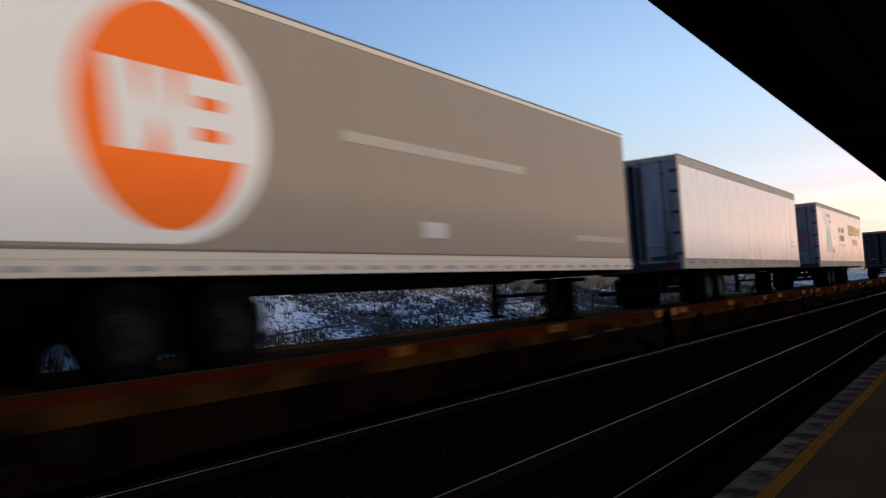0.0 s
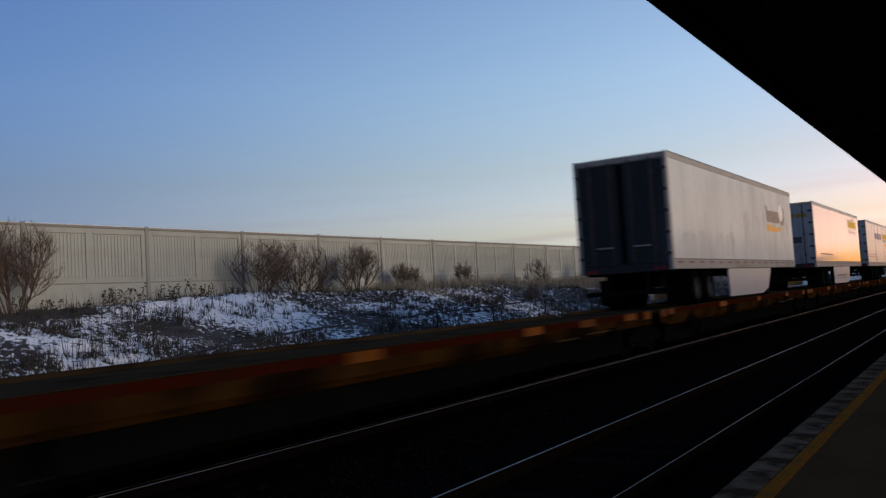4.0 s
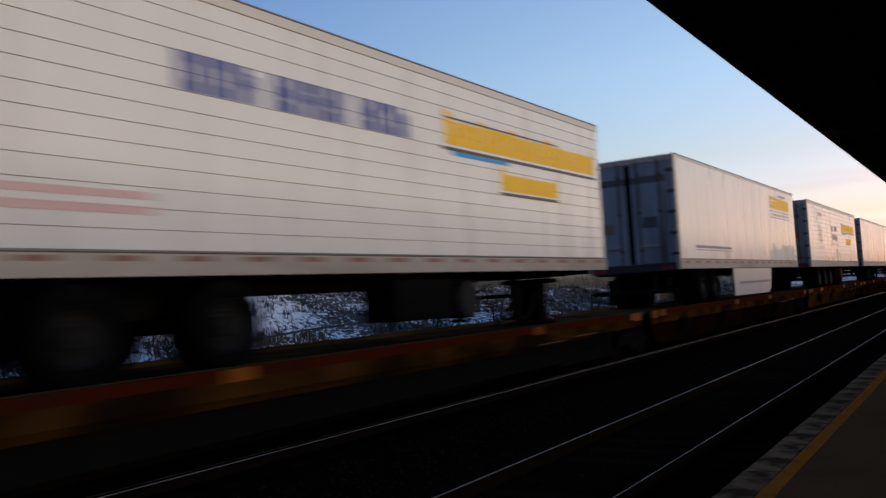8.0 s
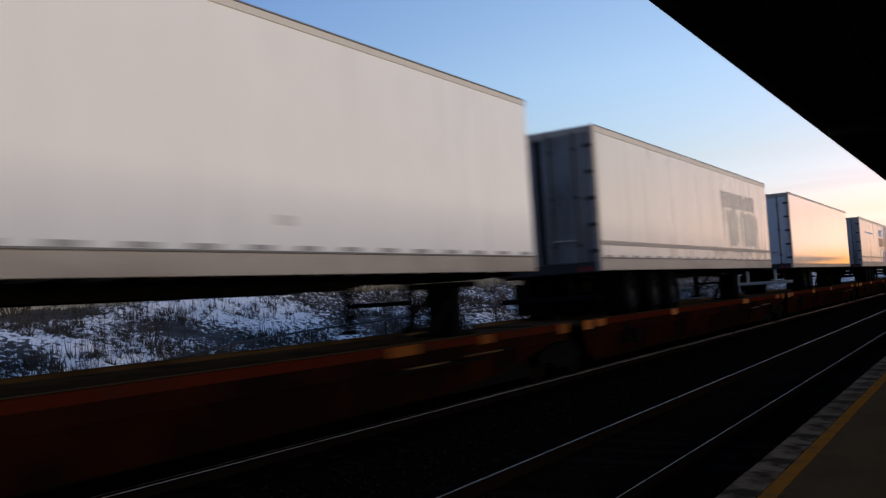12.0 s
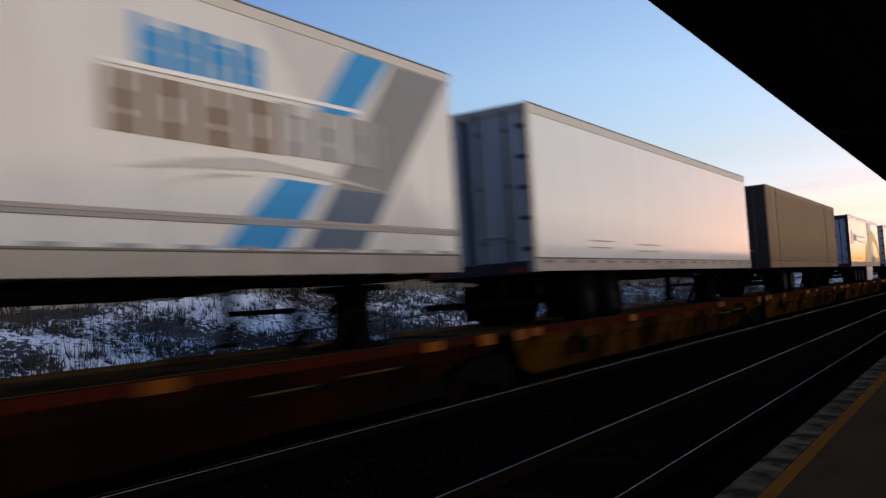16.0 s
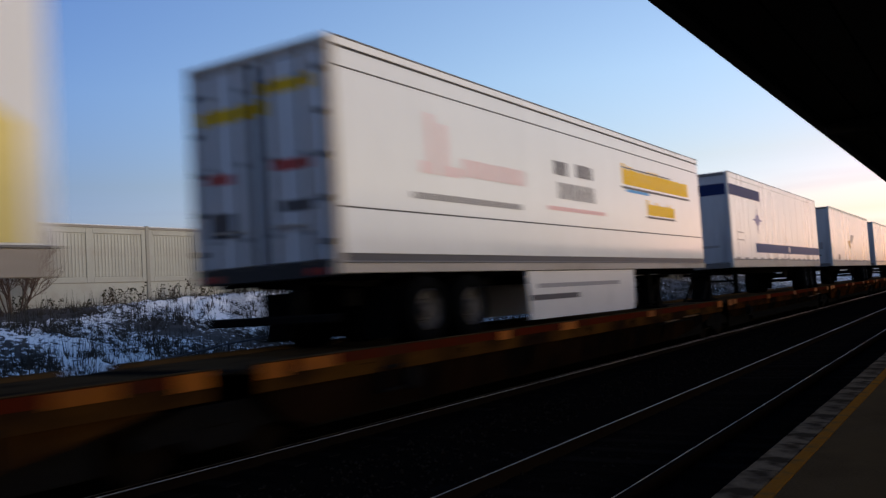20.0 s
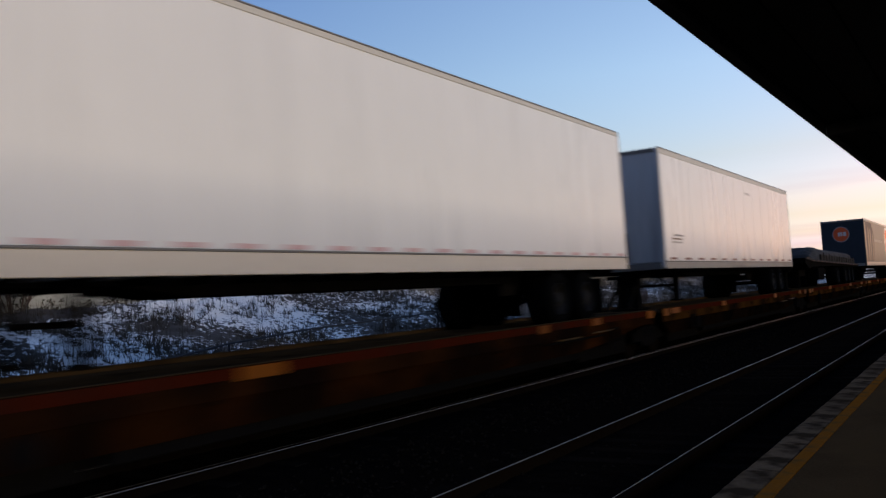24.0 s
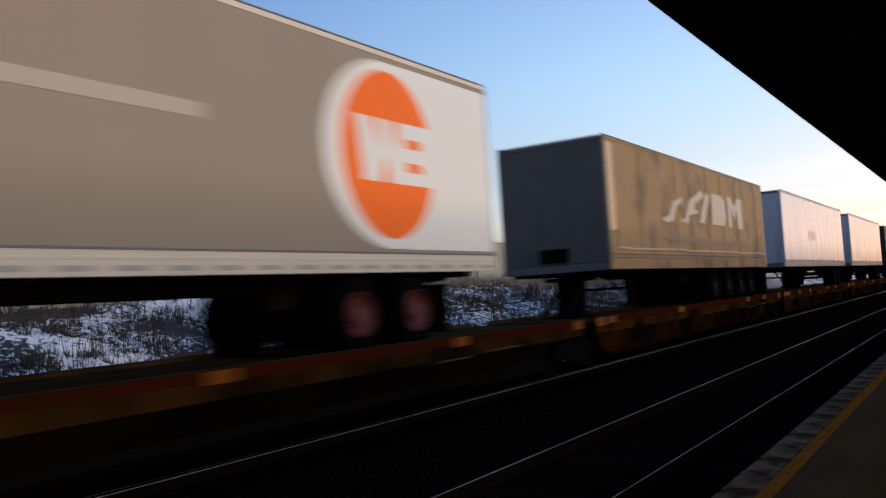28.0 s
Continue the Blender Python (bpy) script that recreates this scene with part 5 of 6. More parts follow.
WH53 = 16.15
FLEET = [
    dict(u=-216.55, L=WH53, seed=1, label="taupe trailer with a large orange disc on a white field", paint=M_TAUPE, end=M_NAVYEND, extra=wb_rear_livery, rail=M_CREAM, top=.07, axles=(2.7, 4.0), tape=26, tape_z=.02, tape_mat=M_GREYDEC),
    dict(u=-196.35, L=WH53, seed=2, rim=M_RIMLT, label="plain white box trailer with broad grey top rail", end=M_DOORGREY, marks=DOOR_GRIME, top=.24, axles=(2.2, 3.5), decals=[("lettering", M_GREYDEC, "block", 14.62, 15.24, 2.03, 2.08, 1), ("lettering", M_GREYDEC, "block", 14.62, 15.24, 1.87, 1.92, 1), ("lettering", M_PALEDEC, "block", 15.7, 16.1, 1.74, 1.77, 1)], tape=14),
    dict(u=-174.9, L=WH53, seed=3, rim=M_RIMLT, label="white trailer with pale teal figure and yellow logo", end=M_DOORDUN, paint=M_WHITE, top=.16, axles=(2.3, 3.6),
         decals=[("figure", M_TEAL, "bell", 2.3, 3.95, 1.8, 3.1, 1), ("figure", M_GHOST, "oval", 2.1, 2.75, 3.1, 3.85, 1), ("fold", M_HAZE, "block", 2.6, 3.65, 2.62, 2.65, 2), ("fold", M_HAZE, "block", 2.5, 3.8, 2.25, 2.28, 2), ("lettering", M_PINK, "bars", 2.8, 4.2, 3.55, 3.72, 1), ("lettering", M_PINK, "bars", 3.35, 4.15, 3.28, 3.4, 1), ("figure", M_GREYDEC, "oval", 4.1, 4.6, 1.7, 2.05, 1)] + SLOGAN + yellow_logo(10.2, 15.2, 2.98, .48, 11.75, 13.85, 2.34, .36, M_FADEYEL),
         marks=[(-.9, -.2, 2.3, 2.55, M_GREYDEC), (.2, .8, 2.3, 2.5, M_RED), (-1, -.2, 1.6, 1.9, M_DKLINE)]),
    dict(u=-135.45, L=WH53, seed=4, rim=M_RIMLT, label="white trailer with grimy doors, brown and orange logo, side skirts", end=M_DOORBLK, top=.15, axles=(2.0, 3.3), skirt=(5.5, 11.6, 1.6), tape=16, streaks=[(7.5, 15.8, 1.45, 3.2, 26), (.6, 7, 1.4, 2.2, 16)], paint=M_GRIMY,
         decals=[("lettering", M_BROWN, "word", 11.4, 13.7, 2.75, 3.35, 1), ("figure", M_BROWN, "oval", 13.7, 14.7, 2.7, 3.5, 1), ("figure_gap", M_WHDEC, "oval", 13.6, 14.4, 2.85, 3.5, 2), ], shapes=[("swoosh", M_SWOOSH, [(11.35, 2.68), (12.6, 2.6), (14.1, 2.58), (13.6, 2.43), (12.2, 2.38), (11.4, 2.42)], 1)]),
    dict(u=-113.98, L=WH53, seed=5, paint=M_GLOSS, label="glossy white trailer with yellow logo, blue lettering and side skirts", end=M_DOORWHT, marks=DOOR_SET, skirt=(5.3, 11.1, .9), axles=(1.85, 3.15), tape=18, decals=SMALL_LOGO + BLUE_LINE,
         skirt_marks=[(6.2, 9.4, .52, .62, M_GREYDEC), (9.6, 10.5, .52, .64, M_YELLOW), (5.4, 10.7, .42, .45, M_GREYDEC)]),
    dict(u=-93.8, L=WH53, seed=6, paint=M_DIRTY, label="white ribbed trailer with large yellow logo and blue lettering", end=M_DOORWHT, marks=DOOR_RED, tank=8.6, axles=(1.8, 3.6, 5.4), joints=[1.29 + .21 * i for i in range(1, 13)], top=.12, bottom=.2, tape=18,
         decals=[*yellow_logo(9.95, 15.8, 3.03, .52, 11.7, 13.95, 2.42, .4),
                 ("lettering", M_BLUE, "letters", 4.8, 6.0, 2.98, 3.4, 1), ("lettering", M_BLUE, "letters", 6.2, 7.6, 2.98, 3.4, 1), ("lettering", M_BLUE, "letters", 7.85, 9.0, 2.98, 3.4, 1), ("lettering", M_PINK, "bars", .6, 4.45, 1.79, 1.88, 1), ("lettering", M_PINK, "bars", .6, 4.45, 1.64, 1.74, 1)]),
    # grey wedge low on this side paints in a reflected skyline
    dict(u=-72.38, L=WH53, seed=7, label="white box trailer with small yellow logo and side skirts", end=M_DOORBLUE, paint=M_DIRTY, top=.07, marks=DOOR_DIM, skirt=(5.5, 11.1, .7), axles=(2.0, 3.3), streaks=[(11.6, 15.6, 1.32, 1.95, 16)], shapes=[("grime_smear", M_REFLECT, [(11.0, 1.31), (15.95, 1.4), (15.9, 1.52), (15.5, 1.62), (14.9, 1.72), (14.3, 1.74), (13.6, 1.8), (12.6, 1.72), (11.6, 1.76), (11.0, 1.66)], -.1, "broad smear of grey road grime")], decals=SMALL_LOGO + BLUE_LINE, skirt_marks=[(6.2, 10.6, .52, .6, M_GREYDEC)], tape=16),
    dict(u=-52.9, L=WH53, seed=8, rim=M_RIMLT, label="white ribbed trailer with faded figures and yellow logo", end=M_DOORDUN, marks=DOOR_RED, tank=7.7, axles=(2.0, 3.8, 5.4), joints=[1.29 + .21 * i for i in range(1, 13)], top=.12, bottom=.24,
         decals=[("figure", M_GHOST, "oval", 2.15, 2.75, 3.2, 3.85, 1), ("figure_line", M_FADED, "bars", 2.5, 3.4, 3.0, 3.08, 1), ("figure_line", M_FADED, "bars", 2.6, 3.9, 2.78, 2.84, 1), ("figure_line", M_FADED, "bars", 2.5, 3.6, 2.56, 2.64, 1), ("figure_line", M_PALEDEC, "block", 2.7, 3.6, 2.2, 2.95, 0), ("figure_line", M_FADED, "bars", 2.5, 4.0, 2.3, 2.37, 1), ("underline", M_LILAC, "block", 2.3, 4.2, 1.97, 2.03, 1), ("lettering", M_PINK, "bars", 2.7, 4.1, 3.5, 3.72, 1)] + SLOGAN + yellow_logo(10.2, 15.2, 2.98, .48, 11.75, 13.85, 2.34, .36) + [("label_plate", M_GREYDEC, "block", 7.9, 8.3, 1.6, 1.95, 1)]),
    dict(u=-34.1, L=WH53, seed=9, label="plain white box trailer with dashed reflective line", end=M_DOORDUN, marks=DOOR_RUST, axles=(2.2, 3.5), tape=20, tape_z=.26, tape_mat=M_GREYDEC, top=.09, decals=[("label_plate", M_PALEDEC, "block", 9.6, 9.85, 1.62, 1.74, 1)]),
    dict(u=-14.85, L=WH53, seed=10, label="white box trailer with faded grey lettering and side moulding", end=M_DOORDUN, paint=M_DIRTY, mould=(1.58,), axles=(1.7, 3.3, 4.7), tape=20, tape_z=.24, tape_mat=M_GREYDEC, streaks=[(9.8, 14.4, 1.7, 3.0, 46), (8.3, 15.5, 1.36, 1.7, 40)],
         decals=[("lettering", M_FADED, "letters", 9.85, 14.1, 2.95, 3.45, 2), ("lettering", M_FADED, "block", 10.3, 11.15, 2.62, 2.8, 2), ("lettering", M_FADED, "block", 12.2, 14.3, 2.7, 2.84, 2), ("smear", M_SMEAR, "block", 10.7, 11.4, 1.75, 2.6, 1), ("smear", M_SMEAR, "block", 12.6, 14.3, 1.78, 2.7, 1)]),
    dict(u=5.48, L=WH53, seed=11, paint=M_GLOSS, label="glossy white box trailer with pale doors and a white guard frame", end=M_NOSE, guard=M_RAIL, axles=(2.4, 3.7), top=.05, bottom=.1),
    dict(u=27.2, L=WH53, seed=12, paint=M_DIRTY, label="white box trailer with a blue and grey crossed logo", end=M_DOORGREY, mould=(1.6,), axles=(1.8, 3.4, 4.8), tape=20, tape_z=.24, tape_mat=M_GREYDEC, extra=cross_livery,
         decals=[("lettering", M_SKY, "bars", 2.4, 6.6, 3.2, 3.32, 1)]),
    dict(u=45.98, L=WH53, seed=13, paint=M_GLOSS, label="plain white box trailer with dark door hinges", end=M_DOORLT, axles=(2.4, 3.7), top=.17, bottom=.2, tape=16, tape_mat=M_BROWN, decals=[("lettering", M_GREYDEC, "block", 2.5, 3.8, 1.64, 1.67, 1), ("lettering", M_GREYDEC, "block", 2.5, 3.7, 1.5, 1.53, 1), ("lettering", M_GREYDEC, "block", 5.3, 6.9, 1.61, 1.64, 1), ("lettering", M_GREYDEC, "block", 5.35, 6.75, 1.465, 1.49, 1), ("lettering", M_PALEDEC, "block", 7.55, 7.9, 1.655, 1.68, 1), ("lettering", M_PALEDEC, "block", 7.6, 7.95, 1.52, 1.545, 1)]),
    dict(u=65.2, L=WH53, seed=14, rim=M_RIMLT, label="tan corrugated container with corner posts on a road chassis", paint=M_TAN, end=M_TANDK, axles=(2.5, 3.9), rail=M_TAN, low=M_TAN, rub=M_SILLBAR, top=.1, extra=container_ribs, frame=M_TANDK),
    dict(u=86.4, L=14.75, seed=15, rim=M_RIMLT, rail=M_WHITE, low=M_RAIL, paint=M_GLOSS, z1=4.03, label="white trailer with yellow and blue swirl, dark framed end", end=M_DOORSLATE, rods=False, axles=(1.7, 3.3, 4.8), skirt=(7.1, 10.2, .8), extra=swirl_livery, top=.14,
         decals=[("lettering", M_FADED, "letters", 1.9, 3.3, 2.58, 2.98, 1), ("lettering", M_FADED, "bars", 3.65, 7.1, 2.84, 2.93, 1), ("lettering", M_FADED, "bars", 3.65, 7.2, 2.54, 2.62, 1), ("lettering", M_FADED, "bars", 1.4, 5.0, 1.5, 1.55, 1)],
         marks=[(-.06, .2, 1.93, 1.955, M_STONEGREY), (.3, .5, 1.93, 1.955, M_STONEGREY)]),
    dict(u=105.08, L=16.3, seed=16, rim=M_RIMLT, rail=M_WHITE, low=M_RAIL, paint=M_GLOSS, label="white refrigerated trailer with panel joints and a yellow logo", end=M_NOSE, axles=(2.0, 3.25), joints=[1.9, 3.74], joint_mat=M_DKLINE, gap=.011, skirt=(5.2, 10.6, .15), top=.1, bottom=.1,
         skirt_marks=[(5.6, 9.6, .72, .8, M_GREYDEC), (5.3, 7.4, .5, .6, M_DKLINE)],
         decals=[("lettering", M_BLUSH, "block", 2.15, 2.35, 2.5, 3.42, 1), ("lettering", M_BLUSH, "block", 1.95, 2.15, 2.5, 2.68, 1), ("lettering", M_BLUSH, "block", 2.5, 2.72, 2.5, 3.3, 1), ("lettering", M_BLUSH, "block", 2.72, 3.1, 2.5, 2.66, 1), ("lettering", M_BLUSH, "bars", 3.15, 5.3, 2.52, 2.86, 1), ("lettering", M_GREYDEC, "bars", 1.7, 5.1, 2.1, 2.22, 1)] + SLOGAN + yellow_logo(10.2, 15.2, 2.98, .48, 11.75, 13.85, 2.34, .36),
         marks=[(-1.1, .2, 3.25, 3.45, M_YELLOW), (.1, 1.05, 3.5, 3.68, M_YELLOW), (-1.0, -.5, 2.4, 2.55, M_RED), (.3, .95, 2.45, 2.6, M_RED), (-1, -.5, 1.65, 2.0, M_DKLINE), (.4, .95, 1.9, 2.05, M_DKLINE)]),
    dict(u=124.7, L=WH53, seed=17, rail=M_WHITE, low=M_RAIL, label="white trailer with navy bands and a blue star", end=M_NOSEDIM, flip=True, top=.16, tape=14, tape_z=.25, tape_mat=M_GREYDEC,
         decals=[("band", M_NAVY, "block", .02, 4.35, 3.4, 3.76, 1), ("star", M_BLUE, "star", 2.9, 4.6, 2.2, 3.2, 1), ("star_core", M_BLUE, "oval", 3.45, 4.05, 2.5, 2.9, 2), ("band", M_DUSK, "block", 3.25, 16.1, 1.55, 1.88, 1), ("band_mark", M_PALEDEC, "oval", 8.9, 9.25, 1.6, 1.83, 2), ("lettering", M_GREYDEC, "block", .7, 1.6, 2.18, 2.22, 1), ("lettering", M_GREYDEC, "block", .7, 1.6, 1.93, 1.97, 1)],
         marks=[(-1.2, 1.2, 3.4, 3.76, M_NAVY), (-.7, -.3, 2.75, 2.85, M_GREYDEC), (-.2, .3, 1.9, 2.0, M_DKLINE), (.3, .9, 1.7, 1.78, M_GREYDEC)]),
    dict(u=144.85, L=16.2, seed=18, label="white trailer with a small grey and yellow chevron logo", end=M_NOSEDIM, flip=True, top=.08, tape=20, tape_z=.25, tape_mat=M_DKLINE, extra=chevron_logo,
         marks=[(-.55, .1, 3.04, 3.12, M_DKLINE), (.45, .9, 1.95, 2.3, M_GREYDEC), (-.3, .15, 1.5, 1.72, M_DKLINE), (.3, .8, 1.6, 1.66, M_DKLINE)]),
    dict(u=164.3, L=WH53, seed=19, label="white trailer with dark diamond placard on its front", end=M_NOSEDIM, flip=True, top=.08, marks=[(-.1, .35, 1.8, 2.2, M_DKLINE), (.3, .9, 1.4, 1.55, M_DKLINE)], low=M_CREAM, tape=20, tape_z=.26, tape_mat=M_PINK),
    dict(u=183.2, L=WH53, seed=20, label="white trailer with dashed red reflective tape along its base", end=M_NOSEDIM, flip=True, top=.13, bottom=.14, tape=13, tape_z=.2, marks=[(-.2, .35, 1.55, 2.0, M_DKLINE), (-.7, -.1, 2.9, 3.0, M_GREYDEC)],
         decals=[("lettering", M_GREYDEC, "bars", .85, 1.6, 1.88, 1.94, 1), ("lettering", M_BROWN, "bars", .6, 1.5, 1.79, 1.84, 1), ("lettering", M_FADED, "bars", .6, 1.55, 1.7, 1.75, 1), ("lettering", M_PALEDEC, "bars", 8.9, 9.6, 3.5, 3.6, 1)]),
    dict(u=224.2, L=WH53, seed=21, label="taupe trailer with curved stripes, navy front and orange disc", paint=M_TAUPE, end=M_NAVYEND, flip=True, extra=wb_livery, rail=M_CREAM, top=.07, rim=M_HUBRED, tape=26, tape_z=.02, tape_mat=M_GREYDEC),
    dict(u=245.5, L=15.15, seed=22, z1=3.98, label="tan tarpaulin-sided trailer with a pale logo", paint=M_TARP, end=M_TARPEND, flip=True, extra=tarp_folds, axles=(8.3, 9.9, 11.4, 12.8), rail=M_TARP, low=M_TARP, top=.06),
    dict(u=264.2, L=WH53, seed=23, label="plain white trailer with a pale blue front wall", end=M_NOSE, flip=True, paint=M_WHITE2, top=.08, decals=[("lettering", M_PALEDEC, "bars", 5.5, 7.5, 2.2, 2.7, 1)]),
    dict(u=283.6, L=WH53, seed=24, label="plain white trailer with a slim top rail", end=M_NOSE, flip=True, top=.08),
    dict(u=303.2, L=WH53, seed=25, label="weathered tan container on a road chassis", paint=M_TAN, end=M_TANDK, axles=(2.5, 3.9), rail=M_TAN, top=.1, extra=container_ribs, frame=M_TANDK),
]


def build_flatbed(u):
    L = 19.7
    root = thing("flatbed_trailer", "flatbed trailer with a low load under a black tarpaulin", "trailer", group="trailers on the train")
    bm = bmesh.new()
    plate(bm, [(1.85, 1.42), (2.4, 1.44), (3.0, 1.38), (4.2, 1.33), (9, 1.26), (L, 1.12), (L, .98), (9, 1.06), (3.8, 1.02), (2.9, .92), (2.0, 1.2)], -1.22, 1.22)
    part("bed", bm, M_STEEL, root, "black raked bed with a raised neck")
    for s in (1, -1):
        bm = bmesh.new()
        plate(bm, [(1.85, 1.44), (2.4, 1.46), (3.0, 1.41), (4.2, 1.36), (9, 1.29), (L, 1.15), (L, 1.08), (9, 1.21), (4.2, 1.28), (3.0, 1.33), (2.4, 1.38), (1.85, 1.36)], min(s * 1.24, s * 1.3), max(s * 1.24, s * 1.3))
        part("side_rail", bm, M_BEDRAIL, root, "scuffed dark side rail")
        for k in range(13):
            y = 3.4 + 1.2 * k
            part("stake_pocket", box(min(s * 1.3, s * 1.315), max(s * 1.3, s * 1.315), y, y + .42, 1.36 - (y - 3.6) * .0145 - .09, 1.36 - (y - 3.6) * .0145 - .05, .004), M_POCKET, root, "worn reddish stake pocket")
    bm = bmesh.new()
    na, nx = 110, 16
    tops = [(.0, .0), (.03, .25), (.13, .66), (.22, .68), (.36, .64), (.5, .65), (.65, .66), (.85, .68), (.95, .66), (.985, .4), (1, .0)]
    rows = []
    for i in range(na + 1):
        a = i / na
        for (a0, h0), (a1, h1) in zip(tops, tops[1:]):
            if a0 <= a <= a1:
                h = h0 + (h1 - h0) * (a - a0) / (a1 - a0)
        y = 3.6 + a * 14.6
        base = 1.36 - (y - 3.6) * .0145
        row = []
        for j in range(nx + 1):
            b = j / nx * 2 - 1
            prof = max(0, 1 - abs(b) ** 6) ** .5
            lump = 1 + .10 * noise.noise((y * 1.3, b * 2.5, 4)) + .06 * noise.noise((y * 4, b * 6, 8))
            row.append(bm.verts.new((1.2 * b + .02 * noise.noise((y * 3, b, 2)), y, base + .01 + h * prof * lump)))
        rows.append(row)
    for i in range(na):
        for j in range(nx):
            bm.faces.new((rows[i][j], rows[i + 1][j], rows[i + 1][j + 1], rows[i][j + 1]))
    bmesh.ops.recalc_face_normals(bm, faces=bm.faces[:])
    part("tarpaulin", bm, M_BLACKTARP, root, "crumpled black tarpaulin over a low load")
    for k in range(7):
        y = 6.2 + 1.7 * k
        part("crate", box(1.16, 1.235, y, y + 1.5, 1.36 - (y - 3.6) * .0145 + .01, 1.66 - (y - 3.6) * .0145, .01), M_CRATE, root, "dull grey-brown crate edge below the tarpaulin")
        part("strap", box(1.236, 1.25, y + .7, y + .76, 1.3 - (y - 3.6) * .0145, 1.75 - (y - 3.6) * .0145, .004), M_STEEL, root)
    for s in (-.5, .5):
        part("main_beam", box(s - .07, s + .07, 3.2, L - .4, .62, .97, .01), M_STEEL, root)
    add_wheels(root, (10.9, 13.7, 15.1, 16.5), M_RIM)
    for s in (-1, 1):
        part("landing_leg", box(s * .6 - .08, s * .6 + .08, 3.3, 3.46, .1, .9, .01), M_STEEL, root)
        part("tool_box", box(min(s * .7, s * 1.2), max(s * .7, s * 1.2), 5.4, 7.0, .4, .98, .03), M_STEEL, root)
    return root


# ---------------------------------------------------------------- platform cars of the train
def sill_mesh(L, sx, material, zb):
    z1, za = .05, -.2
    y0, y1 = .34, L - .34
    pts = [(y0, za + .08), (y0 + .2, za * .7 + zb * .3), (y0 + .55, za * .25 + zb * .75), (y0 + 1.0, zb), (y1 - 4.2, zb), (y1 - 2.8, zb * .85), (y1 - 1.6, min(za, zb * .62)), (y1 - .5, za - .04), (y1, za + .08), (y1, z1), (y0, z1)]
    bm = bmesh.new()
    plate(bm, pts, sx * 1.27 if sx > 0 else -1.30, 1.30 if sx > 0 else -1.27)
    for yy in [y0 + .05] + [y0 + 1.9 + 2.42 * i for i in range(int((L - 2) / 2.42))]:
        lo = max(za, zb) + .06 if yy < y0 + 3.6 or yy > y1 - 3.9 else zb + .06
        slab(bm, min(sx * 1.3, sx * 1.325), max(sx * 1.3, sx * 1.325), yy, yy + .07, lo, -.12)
    # the web leans in below the top flange to turn it darker
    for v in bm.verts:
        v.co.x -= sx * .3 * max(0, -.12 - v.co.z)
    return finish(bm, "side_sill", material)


def wheelset_mesh():
    bm = tube(bmesh.new(), (-.8, 0, 0), (.8, 0, 0), .08, n=12)
    for s in (-1, 1):
        tube(bm, (s * .69, 0, 0), (s * .82, 0, 0), .42, n=28)
        tube(bm, (s * .66, 0, 0), (s * .69, 0, 0), .45, n=28)
        tube(bm, (s * .82, 0, 0), (s * .86, 0, 0), .13, n=12)
        for k in range(4):
            c = k * math.pi / 2
            slab(bm, min(s * .82, s * .826), max(s * .82, s * .826), math.cos(c) * .25 - .04, math.cos(c) * .25 + .04, math.sin(c) * .25 - .04, math.sin(c) * .25 + .04)
    return finish(bm, "wheelset", M_RAILRUST)


def bogie_mesh():
    bm = bmesh.new()
    for s in (-1, 1):
        plate(bm, [(-1.15, .02), (-.95, .12), (-.45, .22), (.45, .22), (.95, .12), (1.15, .02), (1.1, -.12), (.6, -.1), (.35, -.24), (-.35, -.24), (-.6, -.1), (-1.1, -.12)], min(s * .92, s * 1.02), max(s * .92, s * 1.02))
        for k in (-.14, 0, .14):
            tube(bm, (s * .97, k, -.2), (s * .97, k, .1), .05, n=8)
    slab(bm, -1.05, 1.05, -.2, .2, -.02, .2, .02)
    return finish(bm, "bogie_frame", M_STEEL)


WHEELSETS = []


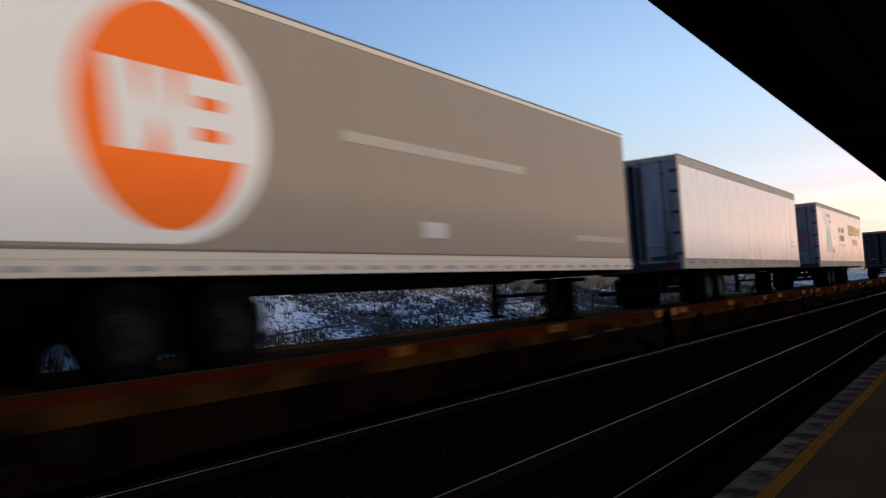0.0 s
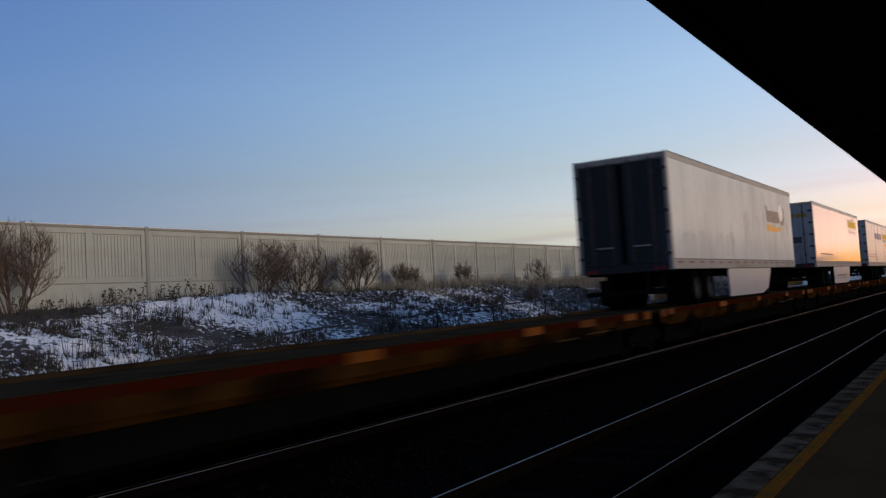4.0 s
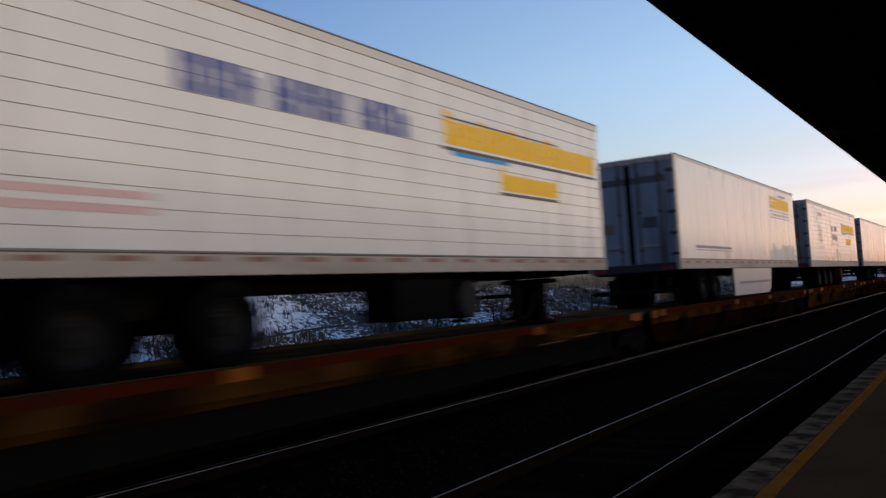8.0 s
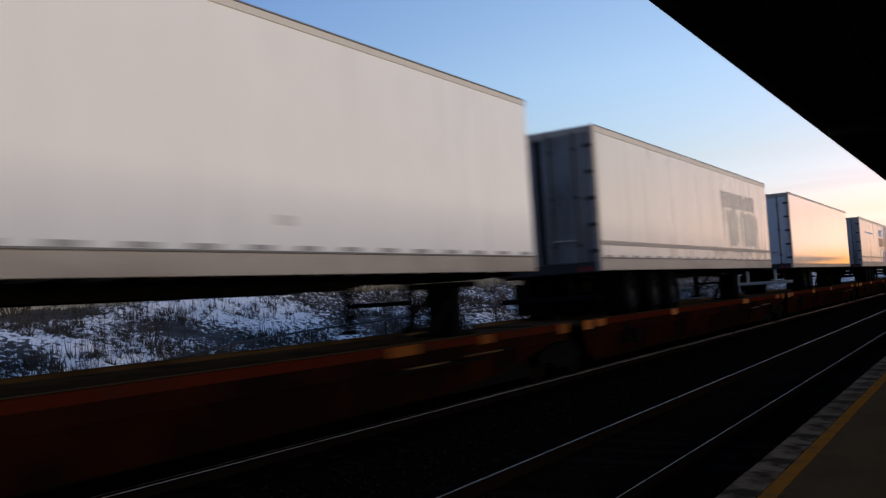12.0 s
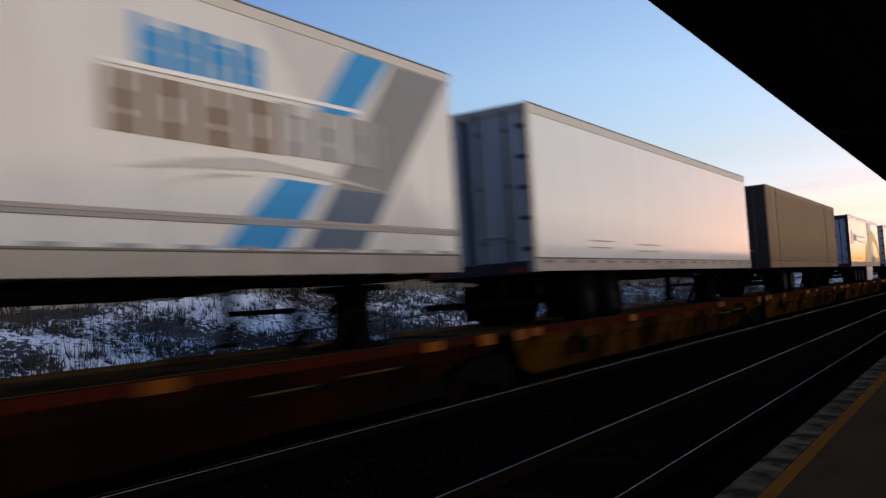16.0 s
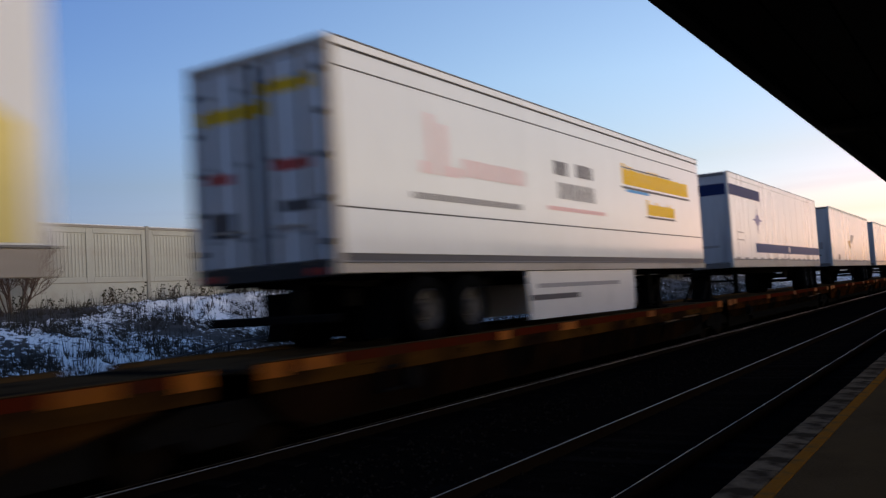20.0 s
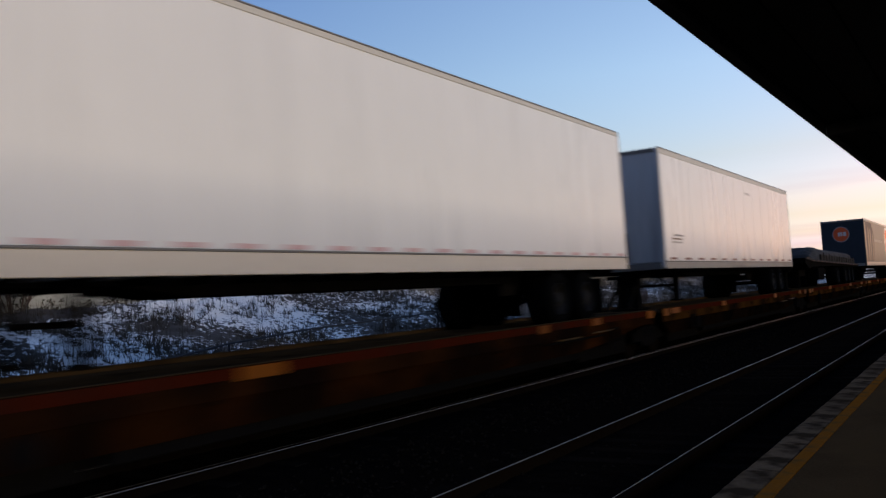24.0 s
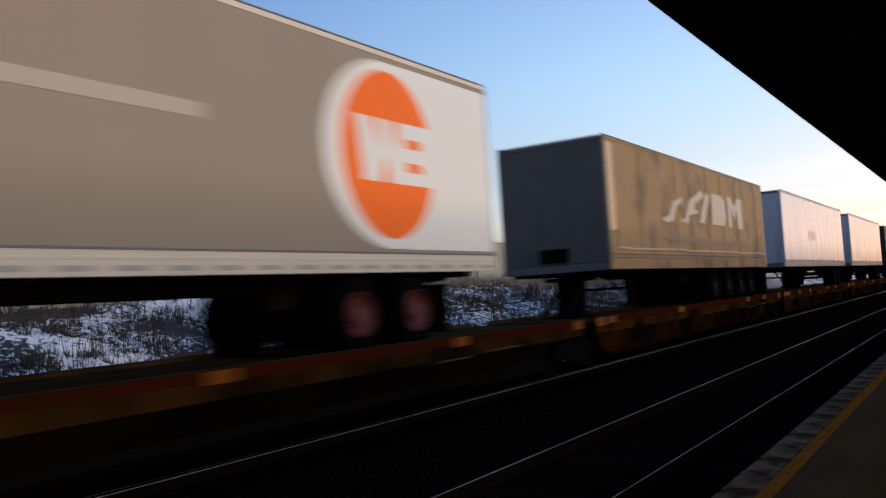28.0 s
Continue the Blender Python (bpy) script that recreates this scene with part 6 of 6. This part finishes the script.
def build_platform_car(L, seed, last, paint, web, depth, hitches):
    rng = random.Random(seed)
    root = thing("platform_car", "ochre platform wagon with rust-red stripe and amber reflectors", "railway wagon", group="platform wagons of the train")
    for s in (1, -1):
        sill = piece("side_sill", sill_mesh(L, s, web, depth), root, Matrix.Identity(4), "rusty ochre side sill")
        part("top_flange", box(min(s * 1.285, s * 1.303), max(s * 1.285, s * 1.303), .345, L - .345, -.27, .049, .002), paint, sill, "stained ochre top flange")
        part("stripe", box(min(s * 1.3, s * 1.306), max(s * 1.3, s * 1.306), .36, L - .36, -.075, .045), M_TAPE, sill, "rust-red stripe")
        part("sill_cap", box(min(s * 1.22, s * 1.31), max(s * 1.22, s * 1.31), .35, L - .35, .052, .066, .004), M_DECK, sill)
        a = 1.0
        while a < L - 1.0:
            w = rng.choice((.4, .45, .7))
            part("reflector", box(min(s * 1.308, s * 1.314), max(s * 1.308, s * 1.314), a, a + w, -.1, .04, .002), M_AMBER, sill, "amber reflective plate")
            a += rng.choice((2.42, 4.84, 4.84, 7.26))
        for e in (.36, L - .81):
            part("end_plate", box(min(s * 1.308, s * 1.318), max(s * 1.308, s * 1.318), e, e + .45, -.13, .044, .003), M_AMBER, sill, "amber painted sill end")
        part("deck_lip", box(min(s * 1.2, s * 1.268), max(s * 1.2, s * 1.268), .35, L - .35, .002, .051), M_DECK, sill)
        for g0, g1, gz in ((L - 5.75, L - 4.8, -.28), (L - 4.2, L - 3.15, -.24)):
            bm = tube(bmesh.new(), (s * 1.35, g0, gz), (s * 1.35, g1, gz), .014, n=6)
            for e in (g0 + .03, g1 - .03):
                tube(bm, (s * 1.24, e, gz), (s * 1.35, e, gz), .014, n=6)
            part("grab_iron", bm, M_IRON, sill, "dull yellow grab iron")
        part("brake_cylinder", tube(bmesh.new(), (s * 1.18, 3.4, -.42), (s * 1.29, 3.4, -.42), .17, n=14), M_STEEL, sill, "round black brake cylinder")
        part("ledge", box(min(s * 1.22, s * 1.3), max(s * 1.22, s * 1.3), L - 6.1, L - 3.4, -.345, -.31, .006), M_STEEL, sill, "narrow dark ledge")
        for yy in (2.6, L - 3.1):
            bm = bmesh.new()
            slab(bm, min(s * 1.25, s * 1.34), max(s * 1.25, s * 1.34), yy, yy + .42, -.25, -.2, .01)
            slab(bm, min(s * 1.28, s * 1.34), max(s * 1.28, s * 1.34), yy, yy + .05, -.5, -.2)
            slab(bm, min(s * 1.28, s * 1.34), max(s * 1.28, s * 1.34), yy + .37, yy + .42, -.5, -.2)
            slab(bm, min(s * 1.28, s * 1.34), max(s * 1.28, s * 1.34), yy, yy + .42, -.54, -.5)
            part("step", bm, M_STEEL, sill, "black stirrup step")
    part("deck", box(-1.265, 1.265, .3, L - .3, -.06, 0, .006), M_DECK, root, "worn steel loading deck")
    bm = bmesh.new()
    slab(bm, -.3, .3, .2, L - .2, -.5, -.062)
    y = 3.9
    while y < L - 3.8:
        slab(bm, -1.26, 1.26, y, y + .1, -.32, -.062)
        y += 1.55
    part("centre_sill", bm, M_STEEL, root)
    # plain black boxes added so the view under the deck stays dark
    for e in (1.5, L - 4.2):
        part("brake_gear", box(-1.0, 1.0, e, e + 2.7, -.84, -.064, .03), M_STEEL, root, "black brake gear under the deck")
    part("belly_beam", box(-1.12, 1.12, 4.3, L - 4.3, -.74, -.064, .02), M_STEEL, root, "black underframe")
    part("end_bridge", box(-1.1, 1.1, -.28, .28, -.04, -.005, .005), M_STEEL, root, "hinged bridge plate between wagons")
    for h in hitches:
        hitch = part("hitch", box(-.4, .4, h - .4, h + .35, .002, .07, .02), M_STEEL, root, "black trailer hitch standing on the deck")
        bm = bmesh.new()
        for sx in (-1, 1):
            plate(bm, [(h - .2, .06), (h + .2, .06), (h + .11, .35), (h + .1, .62), (h + .17, .84), (h - .17, .84), (h - .1, .62), (h - .11, .35)], min(sx * .26, sx * .31), max(sx * .26, sx * .31))
        slab(bm, -.26, .26, h - .08, h + .08, .06, .84)
        part("stand", bm, M_STEEL, hitch)
        for sx in (-1, 1):
            part("strut", tube(bmesh.new(), (sx * .3, h - .95, .05), (sx * .24, h - .2, .62), .05, n=8), M_STEEL, hitch)
        part("head_plate", box(-.5, .5, h - .36, h + .36, .84, .93, .02), M_STEEL, hitch)
        part("coupler_plate", box(-.6, .6, h - .6, h + .6, .955, 1.03, .01), M_STEEL, hitch)
    ends = (0.0,) + ((L,) if last else ())
    for e in ends:
        bg = piece("bogie", shared("bogie", bogie_mesh), root, pose(0, e, .42 - DECK + .06))
        for k, off in enumerate((-.86, .86)):
            ws = piece("wheelset", shared("wheelset", wheelset_mesh), bg, pose(0, off, -.06))
            WHEELSETS.append((ws, off))
    return root


NOTCH = [-218.0, -198.2, -177.4, -157.2, -137.2, -117.4, -96.8, -75.4, -54.6, -35.6, -16.4, 3.4, 24.3, 44.6, 63.5, 83.1, 103.2, 123.2, 143.0, 162.7,
         182.3, 202.2, 223.4, 244.1, 262.9, 282.0, 302.0, 321.5]
# flange paint, web paint (shade-black on some) and depth, car by car
COACHING = [(M_SILL, M_SILLSHADE, -.78)] * 2 + [(M_SILL, M_SILL, -.36)] * 5 + [(M_SILL, M_SILLSHADE, -.78), (M_SILL, M_SILL, -.78)] + [(M_SILLRED, M_SILLRED, -.78)] * 4 + [(M_SILL, M_SILL, -.78)] * 3
COACHING += [(M_SILL, M_SILLSHADE, -.78), (M_SILLDK, M_SILLSHADE, -.5)] + [(M_SILLDK, M_SILLDK, -.6)] * 2 + [(M_SILL, M_SILLSHADE, -.6)] * 3 + [(M_SILL, M_SILLDK, -.74)] * 4
MOVING = []


def build_train():
    for spec in FLEET:
        MOVING.append((build_trailer(spec), spec["u"], DECK))
    MOVING.append((build_flatbed(200.8), 200.8, DECK))
    pins = [spec["u"] + (.75 if spec.get("flip") else spec["L"] - 1.1) for spec in FLEET] + [200.8 + 2.4]
    for i, (a, b) in enumerate(zip(NOTCH, NOTCH[1:])):
        MOVING.append((build_platform_car(b - a, 100 + i, i == len(NOTCH) - 2, *COACHING[i], [p - a for p in pins if a <= p < b]), a, DECK))


# ---------------------------------------------------------------- build all
build_ground()
build_track("train_track", TRAIN_X, "railway track of rusty rails under the train", -.034)
build_track("near_track", NEAR_X, "empty railway track with polished rails beside the platform")
build_platform()
build_canopy()
build_fence()
build_far()
build_train()
for args in ((-28.4, 17.0, 3.5, .6, 15, 11, "tall bare brown bush against the noise wall"), (-28.7, 14.9, 3.2, .7, 12, 12, "bare brown bush against the noise wall"),
             (-28.4, 28.9, 3.0, .8, 10, 13, "spreading bare brown bush against the noise wall"), (-28.3, 31.5, 3.1, .9, 10, 14, "spreading bare brown bush against the noise wall"),
             (-28.2, 35.8, 2.8, .7, 11, 15, "dense bare brown bush on the snowy bank"), (-28.5, 40.6, 2.0, .8, 8, 16, "low bare bush on the snowy bank"),
             (-28.0, 47.0, 1.9, .8, 6, 19, "bare brown bush on the snowy bank"), (-27.5, 56.0, 2.2, .8, 6, 20, "bare brown bush on the snowy bank"),
             (-27.0, 66.0, 2.4, .8, 6, 21, "bare brown bush on the snowy bank"), (-26.5, 78.0, 2.6, .8, 6, 22, "bare brown bush on the snowy bank"),
             (-20.0, 36.0, 1.1, .9, 5, 23, "low leafless scrub on the snowy bank"), (-22.0, 44.0, 1.2, .9, 5, 24, "low leafless scrub on the snowy bank"), (-18.5, 52.0, 1.2, .9, 5, 25, "low leafless scrub on the snowy bank")):
    build_bush(*args)
for k, y in enumerate((80.5, 83.5, 86.5, 89.5, 93, 96.5, 100, 104, 109, 115)):
    build_bush(-26.2 + .9 * math.sin(k * 2.3), y, 3.5 + .5 * math.sin(k * 1.7), .75, 9, 40 + k, "tall dense leafless shrub before the noise wall", 3, .075)
weeds = random.Random(31)
for k, (y, tall) in enumerate(((17.9, .8), (18.9, .7), (20.1, .5), (20.9, .8), (21.6, 1.1), (22.2, 1.0), (22.7, 1.1), (23.5, .9), (24.3, 1.0), (24.9, 1.1), (25.5, .9), (26.2, .8), (27.3, .6), (28.2, .6), (29.9, .6), (33.2, .8), (34.2, .7))):
    build_weed(weeds.uniform(-29.2, -28.2), y, tall, 60 + k)
build_grass()
build_stones()
build_noise_wall()


def build_ties():
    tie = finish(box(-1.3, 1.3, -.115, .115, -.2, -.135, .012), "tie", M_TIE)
    for cx in (TRAIN_X, NEAR_X):
        root = bpy.data.objects["train_track" if cx == TRAIN_X else "near_track"]
        for i in range(120):
            piece("tie", tie, root, pose(random.uniform(-.03, .03), -3 + .56 * i + random.uniform(-.03, .03), random.uniform(-.006, .004), 0, 0, random.uniform(-1, 1)))


build_ties()


# ---------------------------------------------------------------- what moves
def travelled(t):
    return -(15.967 * (t - 14) + .02208 * (t - 14) ** 2)


def motions():
    for ob, u, z in MOVING:
        walk(ob, [(t, pose(TRAIN_X, u + travelled(t), z)) for t in range(29)])
    for off in (-.86, .86):
        first = next(w for w, o in WHEELSETS if o == off)
        walk(first, [(i / FPS, pose(0, off, -.06, math.degrees(travelled(i / FPS) / -.42) % 360, 0, 0)) for i in range(28 * FPS + 1)])
        keys = first.animation_data
        for w, o in WHEELSETS:
            if o == off and w is not first:
                w.rotation_mode = "QUATERNION"
                w.animation_data_create()
                w.animation_data.action = keys.action
                w.animation_data.action_slot = keys.action_slot


motions()
